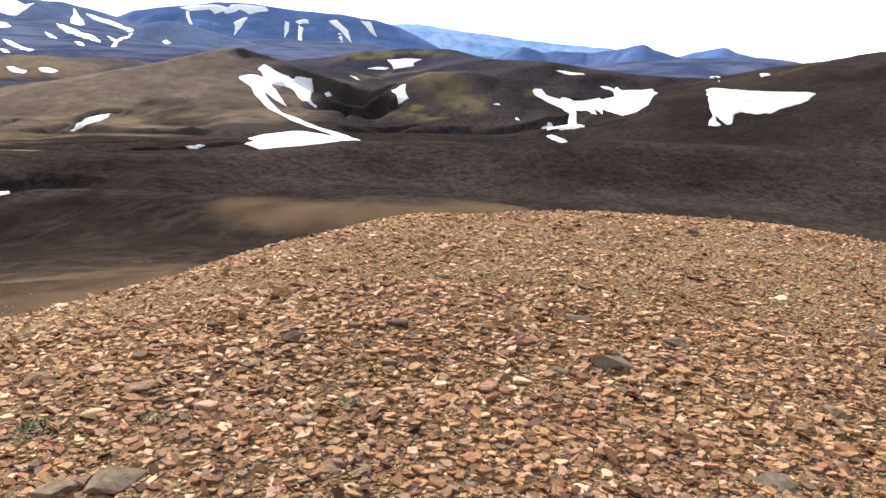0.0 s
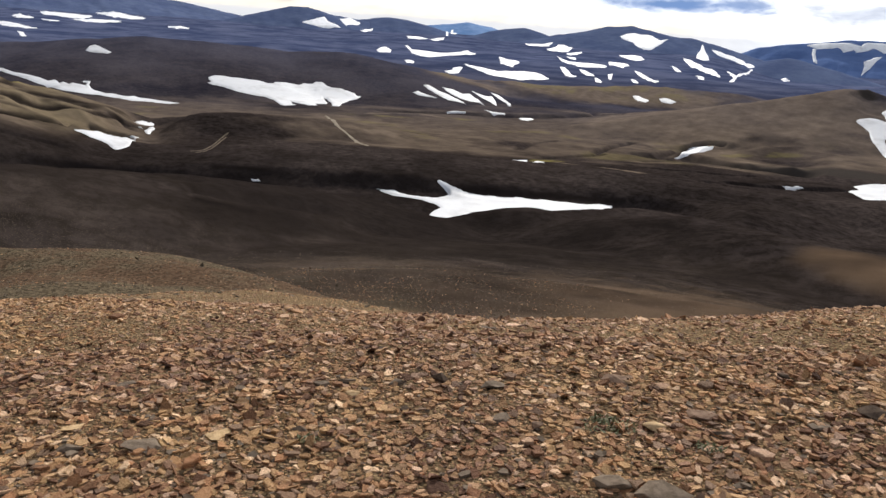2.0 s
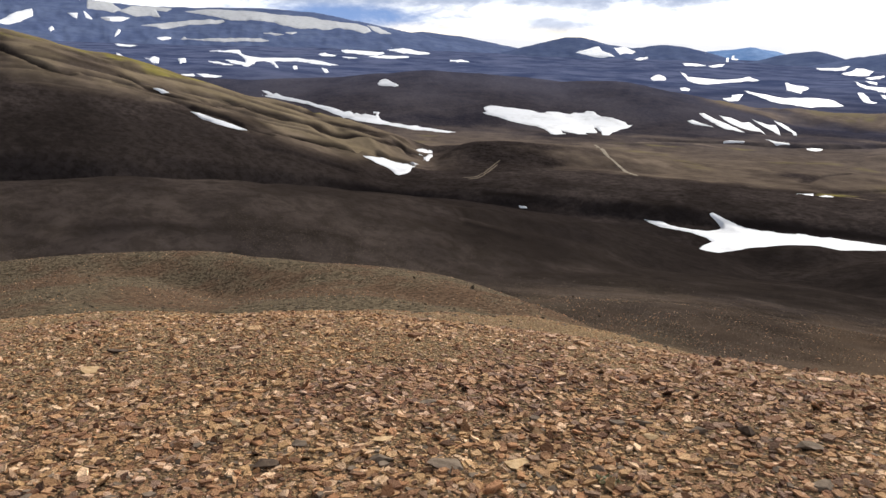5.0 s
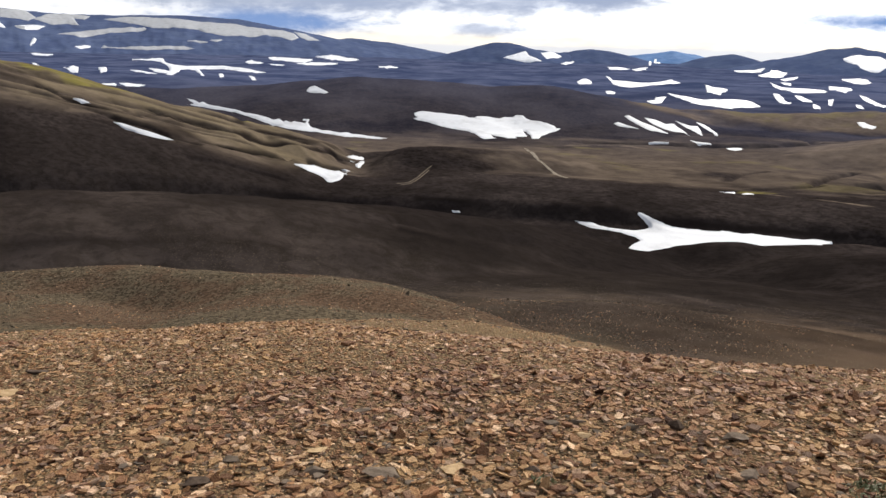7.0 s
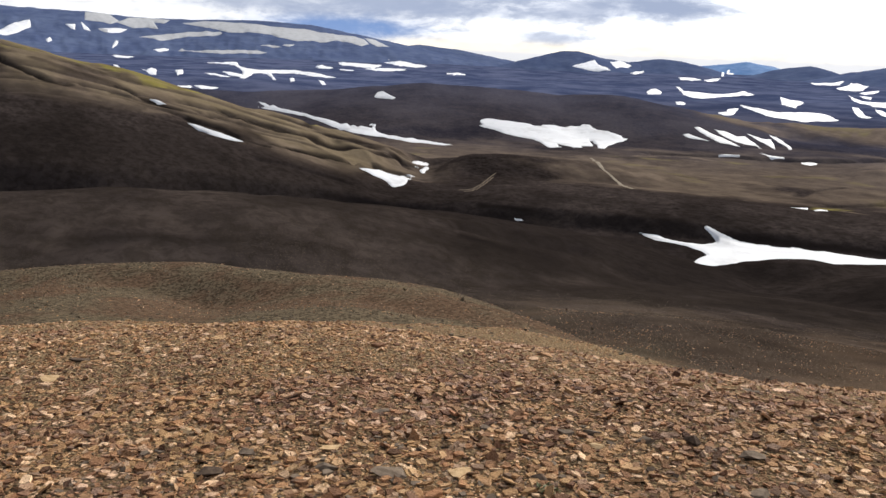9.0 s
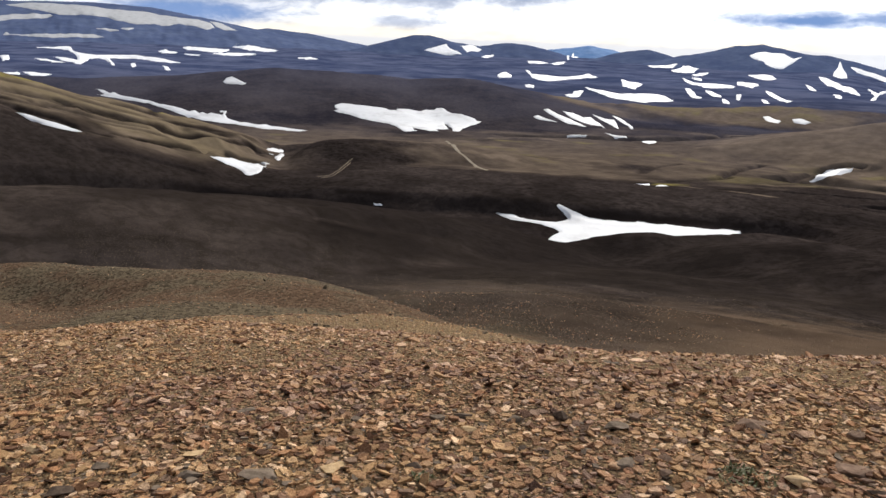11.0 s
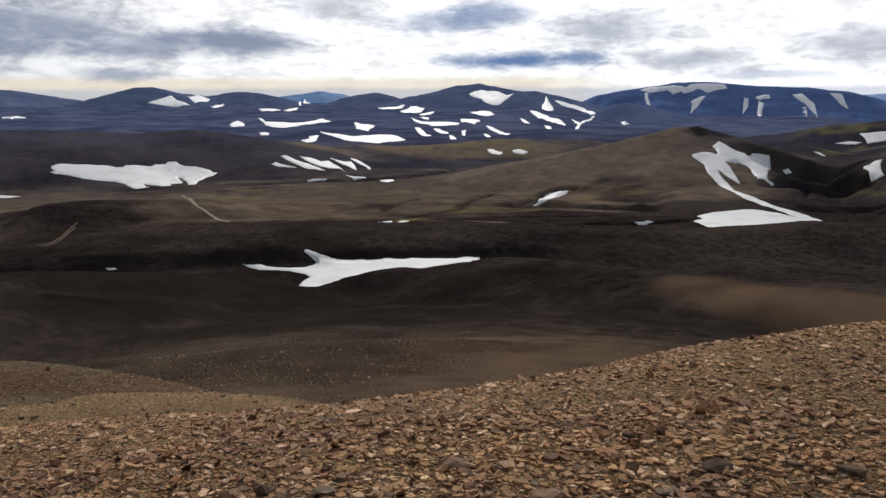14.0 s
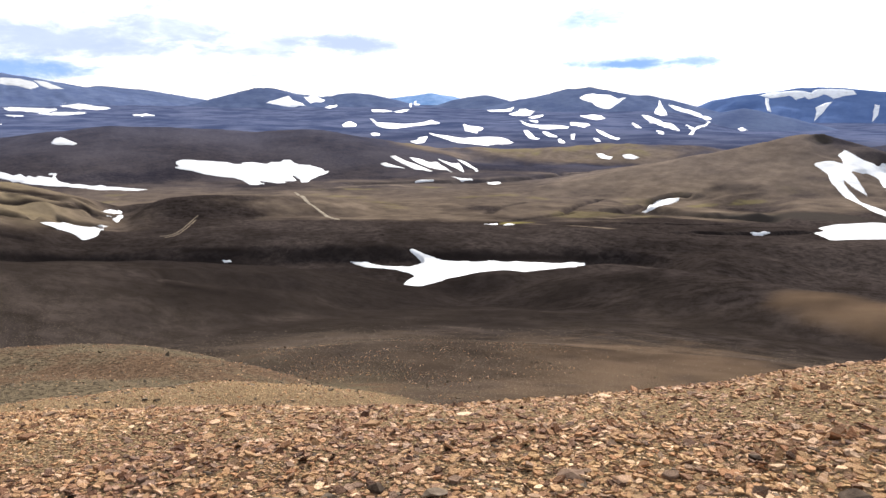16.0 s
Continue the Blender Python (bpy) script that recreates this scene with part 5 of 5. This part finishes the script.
# ---- worn tracks over the knoll ----
def track(line, width, label, mat=None):
    """A worn strip of pale grit draped over the ground along a line of plan points."""
    pts = np.array(line, float)
    s = np.concatenate([[0], np.cumsum(np.hypot(*np.diff(pts, axis=0).T))])
    t = np.linspace(0, s[-1], 60)
    x, y = np.interp(t, s, pts[:, 0]), np.interp(t, s, pts[:, 1])
    for _ in range(6):
        x[1:-1], y[1:-1] = (x[:-2] + 2 * x[1:-1] + x[2:]) / 4, (y[:-2] + 2 * y[1:-1] + y[2:]) / 4
    dx, dy = np.gradient(x), np.gradient(y)
    k = np.hypot(dx, dy)
    wide = width * (1 + 0.35 * fbm(x, y, 12, 2, 71))
    rows = []
    for side in np.linspace(-0.5, 0.5, 7):
        px, py = x - dy / k * wide * side, y + dx / k * wide * side
        rows.append(np.stack([px, py, ground_z(px, py) + 0.2 - 0.7 * abs(side)], -1))
    me = sheet("track", np.stack(rows).reshape(-1, 3), quads(7, 60).tolist(), mat or TRACK)
    return tagged(new("track", me), label, "track", kind="structure")


TRACK = rock_material("pale track grit", (0.20, 0.165, 0.125, 1), (0.33, 0.28, 0.215, 1), 0.4, 0.3, 0.2)
track([(-465.1, 405.5), (-453.0, 398.7), (-362.0, 321.3), (-349.4, 315.5), (-336.1, 309.4), (-325.2, 305.5), (-301.3, 288.1), (-288.7, 280.8)], 4.0, "pale worn vehicle track over the dark knoll")
track([(-290.9, 181.7), (-289.5, 184.7), (-296.7, 193.0), (-308.0, 203.9), (-328.6, 220.4), (-351.5, 238.5), (-354.7, 243.8)], 1.3, "faint curved wheel rut on the dark knoll", DULL)
track([(-285.7, 180.7), (-285.3, 184.3), (-295.2, 194.3), (-308.8, 206.4), (-328.7, 222.6), (-347.5, 237.4)], 1.3, "faint curved wheel rut on the dark knoll", DULL)


# ---- loose stones on the summit ----
rng = np.random.default_rng(7)


def chip(rng, n):
    """Outline of a flat broken chip, unit size."""
    a = np.sort((np.arange(n) + rng.uniform(-0.38, 0.38, n)) * 2 * math.pi / n)
    rad = rng.uniform(0.62, 1.05, n)
    return np.cos(a) * rad, np.sin(a) * rad * rng.uniform(0.5, 0.95)


def chips(count, sizes, xs, ys, bevel=True, unrest=0.17, n=5):
    """Many flat chips as one set of points and faces: a top, sides, no underside."""
    rings = 3 if bevel else 2
    spin, askew = rng.uniform(0, 2 * math.pi, count), unrest * np.where(rng.random(count) < 0.14, 2.4, 0.8)
    tilt, lean = rng.normal(0, 1, count) * askew, rng.normal(0, 1, count) * askew
    zs = ground_z(xs, ys)
    thick = sizes * rng.uniform(0.06, 0.24, count)
    sink = rng.uniform(-1.2, 0.4, count)
    shapes = np.array([np.stack(chip(rng, n)) for _ in range(80)])[np.arange(count) % 80]
    rim = [1.0, 1.0, 0.84] if bevel else [1.0, 0.92]
    tall = [-0.7, 0.7, 1.0] if bevel else [-0.7, 1.0]
    px = np.concatenate([shapes[:, 0] * k for k in rim], 1) * sizes[:, None]
    py = np.concatenate([shapes[:, 1] * k for k in rim], 1) * sizes[:, None]
    pz = np.concatenate([np.full((count, n), k) for k in tall], 1) * thick[:, None]
    pz = pz + rng.uniform(-0.12, 0.12, pz.shape) * thick[:, None]
    c, sn = np.cos(spin)[:, None], np.sin(spin)[:, None]
    x, y = px * c - py * sn, px * sn + py * c
    z = pz - (sink * thick)[:, None] + x * tilt[:, None] + y * lean[:, None]
    verts = np.stack([x + xs[:, None], y + ys[:, None], z + zs[:, None]], -1).reshape(-1, 3)
    one = [(r * n + q, r * n + (q + 1) % n, (r + 1) * n + (q + 1) % n, (r + 1) * n + q) for r in range(rings - 1) for q in range(n)]
    one.append(tuple((rings - 1) * n + q for q in range(n)))
    faces = [tuple(k * rings * n + i for i in f) for k in range(count) for f in one]
    return verts, faces


def scatter(count, r0, r1, b0, b1, lo, hi):
    r = np.sqrt(rng.uniform(r0 * r0, r1 * r1, count))
    b = np.radians(rng.uniform(b0, b1, count))
    return lo * (hi / lo) ** (rng.random(count) ** 2.1), r * np.sin(b), r * np.cos(b)


def gravel(count, r0, r1, b0, b1, lo, hi, label, bevel=True, unrest=0.29, mat=STONE, corners=5):
    sizes, xs, ys = scatter(count, r0, r1, b0, b1, lo, hi)
    v, f = chips(count, sizes, xs, ys, bevel, unrest, corners)
    return tagged(new("gravel", sheet("gravel", v, f, mat, False)), label, "gravel", kind="stuff")


gravel(70000, 1.9, 5.2, -102, 42, 0.007, 0.048, "loose flat rusty and ochre stone chips covering the summit", False, 0.20)
gravel(450, 2.0, 7.0, -102, 42, 0.04, 0.075, "larger flat plates of broken stone among the chips", True, 0.12, STONE, 6)
gravel(54000, 5.0, 11.8, -44, 42, 0.013, 0.045, "loose flat rusty stone chips towards the summit rim", False, 0.22, STONE, 4)
gravel(24000, 5.0, 7.6, -102, -42, 0.009, 0.040, "loose flat rusty stone chips on the western rim", False, 0.2, STONE, 4)
gravel(20000, 6.6, 14.5, -102, -42, 0.010, 0.036, "fine rusty stone chips on the western edge of the summit", False, 0.15, STONE, 4)
gravel(3500, 14.0, 44, -102, -38, 0.02, 0.060, "small rusty stones strewn over the olive-brown shoulder", False, 0.2, STONE, 4)
gravel(13000, 10.0, 48, -102, -38, 0.02, 0.085, "small grey-brown stones strewn over the olive-brown shoulder", False, 0.2, DULL, 4)
gravel(8000, 0.1, 2.0, -180, 180, 0.014, 0.055, "loose flat rusty stone chips underfoot", False, 0.17, STONE, 4)
gravel(20000, 1.8, 6.5, 42, 258, 0.022, 0.085, "loose flat rusty stone chips behind the summit", False, 0.2, STONE, 4)
gravel(5500, 18, 120, -58, -13, 0.03, 0.13, "dull brown stones strewn over the dark lower slope", False, 0.2, DULL)


def grit_drift(count, r0, r1, b0, b1, lo, hi, label, mat):
    """Stones strewn in loose drifts with bare ground between them."""
    sizes, xs, ys = scatter(count, r0, r1, b0, b1, lo, hi)
    deg = np.degrees(np.arctan2(xs, ys))
    keep = fbm(xs, ys, 9, 4, 95) + fbm(xs, ys, 30, 2, 96) * 0.7 + rng.normal(0, 0.25, count) > 0.1 + 0.8 * smooth(-44, -56, deg) + 0.4 * smooth(-26, -18, deg)
    v, f = chips(int(keep.sum()), sizes[keep], xs[keep], ys[keep], False, 0.3, 5)
    return tagged(new("gravel", sheet("gravel", v, f, mat, False)), label, "gravel", kind="stuff")


grit_drift(34000, 20, 90, -58, -16, 0.03, 0.12, "dull brown stones in loose drifts on the dark slope", DULL)
grit_drift(14000, 20, 85, -58, -16, 0.03, 0.11, "pale rusty stones in loose drifts on the dark slope", STONE)


# ---- single rocks lying among the chips ----
def stone_tone(name, dark, light):
    return rock_material(name, dark, light, 22.0, 0.5, 0.012, 0.04)


TONES = {
    "grey": (stone_tone("grey stone", (0.110, 0.081, 0.057, 1), (0.205, 0.154, 0.112, 1)), "angular grey rock lying among rusty gravel"),
    "dark": (stone_tone("dark basalt", (0.050, 0.034, 0.024, 1), (0.120, 0.084, 0.060, 1)), "dark angular basalt rock half sunk in gravel"),
    "brown": (stone_tone("brown stone", (0.13, 0.08, 0.055, 1), (0.26, 0.17, 0.115, 1)), "flat brown slab of rock on the gravel"),
    "tan": (stone_tone("tan stone", (0.34, 0.22, 0.11, 1), (0.56, 0.39, 0.22, 1)), "pale ochre slab of rock on the gravel"),
}


def rock(x, y, size, tall, tone, spin):
    """A broken, angular rock: the hull of scattered points, flattened, its foot in the gravel."""
    bm = bmesh.new()
    for _ in range(12):
        v = Vector((rng.normal(), rng.normal(), rng.normal())).normalized() * rng.uniform(0.8, 1.0)
        bm.verts.new((max(-0.8, min(0.8, v.x)) * 0.6 * size, max(-0.75, min(0.75, v.y)) * 0.42 * size, max(-0.8, min(0.7, v.z)) * tall * 0.75))
    hull = bmesh.ops.convex_hull(bm, input=bm.verts)
    bmesh.ops.delete(bm, geom=[g for g in set(hull["geom_interior"] + hull["geom_unused"]) if isinstance(g, bmesh.types.BMVert)], context="VERTS")
    bmesh.ops.bevel(bm, geom=list(bm.edges), offset=0.008 * size, segments=1, affect="EDGES", clamp_overlap=True)
    me = bpy.data.meshes.new("rock")
    bm.to_mesh(me)
    bm.free()
    mat, label = TONES[tone]
    me.materials.append(mat)
    ob = tagged(new("rock", me), label, "rock", "single rocks on the summit")
    ob.matrix_world = pose(x, y, float(ground_z(x, y)) + tall * 0.22, rng.uniform(-6, 6), rng.uniform(-6, 6), spin)
    return ob


rock(0.96, 3.97, 0.284, 0.094, "grey", -13)
rock(1.42, 4.34, 0.191, 0.046, "grey", -21)
rock(0.89, 4.64, 0.168, 0.030, "grey", 7)
rock(1.96, 5.79, 0.142, 0.043, "dark", -19)
rock(2.21, 5.76, 0.161, 0.029, "grey", -6)
rock(0.08, 5.30, 0.155, 0.028, "brown", -10)
rock(-0.19, 4.35, 0.176, 0.042, "dark", 1)
rock(-0.42, 4.31, 0.097, 0.023, "grey", -13)
rock(-0.73, 4.14, 0.190, 0.040, "dark", -13)
rock(2.59, 6.66, 0.165, 0.040, "tan", -33)
rock(2.43, 7.43, 0.135, 0.040, "dark", -2)
rock(-2.00, 3.86, 0.205, 0.037, "brown", 32)
rock(-1.40, 3.66, 0.205, 0.037, "brown", 17)
rock(-1.23, 3.50, 0.126, 0.030, "dark", 41)
rock(-1.18, 2.75, 0.272, 0.049, "grey", 43)
rock(-1.38, 2.69, 0.181, 0.043, "grey", 10)
rock(1.36, 2.84, 0.209, 0.038, "grey", -45)
rock(0.28, 4.37, 0.138, 0.025, "brown", 5)
rock(1.95, 3.51, 0.152, 0.032, "grey", -46)
rock(-0.54, 3.17, 0.107, 0.019, "grey", 32)
rock(-0.22, 2.75, 0.117, 0.021, "grey", 9)
rock(0.67, 3.84, 0.125, 0.026, "grey", -21)
rock(0.76, 3.44, 0.087, 0.026, "dark", -30)
rock(-2.73, 3.15, 0.103, 0.068, "dark", 55)
rock(-3.12, 2.80, 0.123, 0.037, "grey", 23)
rock(-2.88, 2.96, 0.115, 0.035, "grey", 49)
rock(-4.01, 1.94, 0.141, 0.025, "grey", 80)
rock(-3.66, 1.48, 0.139, 0.029, "tan", 80)
rock(-3.20, 1.58, 0.224, 0.040, "grey", 76)
rock(-3.06, 1.91, 0.176, 0.032, "tan", 79)
rock(-2.10, 2.93, 0.178, 0.037, "grey", 38)
rock(-2.79, 2.17, 0.106, 0.032, "dark", 76)
rock(-3.76, 2.86, 0.079, 0.024, "dark", 49)
rock(-4.74, 1.77, 0.090, 0.032, "dark", 80)
rock(-6.23, 0.57, 0.181, 0.033, "dark", 78)
rock(-4.07, 2.96, 0.113, 0.020, "tan", 74)
rock(-2.96, 2.68, 0.112, 0.020, "tan", 29)
rock(-4.31, 0.87, 0.138, 0.025, "tan", 71)
rock(-3.19, 2.67, 0.100, 0.030, "grey", 53)
rock(-3.27, 4.30, 0.122, 0.022, "grey", 40)
rock(-0.90, 3.85, 0.137, 0.029, "grey", 35)
rock(-1.28, 4.45, 0.095, 0.029, "dark", 7)
rock(-1.51, 3.36, 0.172, 0.039, "tan", 21)
rock(-2.45, 3.27, 0.143, 0.040, "grey", 37)
rock(-1.95, 2.96, 0.076, 0.042, "brown", 39)
rock(-2.56, 3.95, 0.080, 0.032, "dark", 18)
rock(-3.44, 1.37, 0.150, 0.036, "grey", 56)
rock(-3.82, 1.09, 0.107, 0.026, "grey", 86)
rock(-3.65, 0.85, 0.150, 0.040, "dark", 65)
rock(-5.83, 0.36, 0.197, 0.031, "tan", 79)


gravel(900, 1.9, 4.3, -102, 42, 0.016, 0.046, "flat grey-brown stones lying among the rusty chips", False, 0.15, TONES["grey"][0])
gravel(350, 1.9, 5.0, -102, 42, 0.014, 0.040, "dark broken stones lying among the rusty chips", False, 0.15, TONES["dark"][0])


# ---- stones that can be told apart, nearest the walk ----
def stone_mesh(k):
    n = int(rng.integers(5, 8))
    cx, cy = chip(rng, n)
    h = rng.uniform(0.14, 0.34)
    verts = [(x * s, y * s, z * h + x * 0.1) for s, z in ((0.9, -0.8), (1.0, 0.55), (0.8, 1.0)) for x, y in zip(cx, cy)]
    faces = [(r * n + q, r * n + (q + 1) % n, (r + 1) * n + (q + 1) % n, (r + 1) * n + q) for r in (0, 1) for q in range(n)]
    faces.append(tuple(2 * n + q for q in range(n)))
    return sheet("stone", verts, faces, STONE, False)


stone_kinds = [stone_mesh(k) for k in range(14)]
for k in range(300):
    r, b = math.sqrt(rng.uniform(2.4 ** 2, 4.4 ** 2)), rng.uniform(-98, 38)
    x, y = place(b, r)
    s = rng.uniform(0.02, 0.045)
    ob = new("stone", stone_kinds[k % 14])
    ob.parent = ground
    ob.matrix_basis = pose(x, y, float(ground_z(x, y)) + 0.2 * s, rng.normal(0, 9), rng.normal(0, 9), rng.uniform(0, 360)) @ Matrix.Diagonal((s, s, s, 1))


# ---- small low plants between the stones ----
def herb_material():
    m, n = material("low green herb")
    p = n.add("ShaderNodeNewGeometry").outputs["Position"]
    finish(n, n.mix(n.noise(p, 60, 3), (0.06, 0.065, 0.02, 1), (0.14, 0.13, 0.05, 1)), 0.7)
    return m


HERB = herb_material()


def herb_tuft(x, y, size):
    verts, faces = [], []
    for _ in range(60):
        a, d = rng.uniform(0, 2 * math.pi), size * math.sqrt(rng.random())
        px, py = d * math.cos(a) * 1.3, d * math.sin(a) * 0.8
        turn, long, up = rng.uniform(0, 2 * math.pi), rng.uniform(0.012, 0.026), rng.uniform(0.3, 0.9)
        ux, uy = math.cos(turn), math.sin(turn)
        z0 = float(ground_z(x + px, y + py)) + rng.uniform(0.004, 0.014)
        k = len(verts)
        w = long * 0.22
        verts += [(x + px - uy * w, y + py + ux * w, z0), (x + px + uy * w, y + py - ux * w, z0),
                  (x + px + ux * long * 0.6 + uy * w, y + py + uy * long * 0.6 - ux * w, z0 + long * up * 0.6),
                  (x + px + ux * long, y + py + uy * long, z0 + long * up), (x + px + ux * long * 0.6 - uy * w, y + py + uy * long * 0.6 + ux * w, z0 + long * up * 0.6)]
        faces.append((k, k + 1, k + 2, k + 3, k + 4))
    return tagged(new("herb_tuft", sheet("herb_tuft", verts, faces, HERB, False)), "low green herb growing between the stones", "plant", kind="stuff")


herb_tuft(-1.67, 3.26, 0.10)
herb_tuft(-0.32, 3.35, 0.07)
herb_tuft(-1.22, 3.30, 0.06)
herb_tuft(-1.74, 3.17, 0.10)
herb_tuft(-2.68, 2.14, 0.05)
herb_tuft(-1.76, 3.28, 0.05)
herb_tuft(-1.71, 3.24, 0.08)
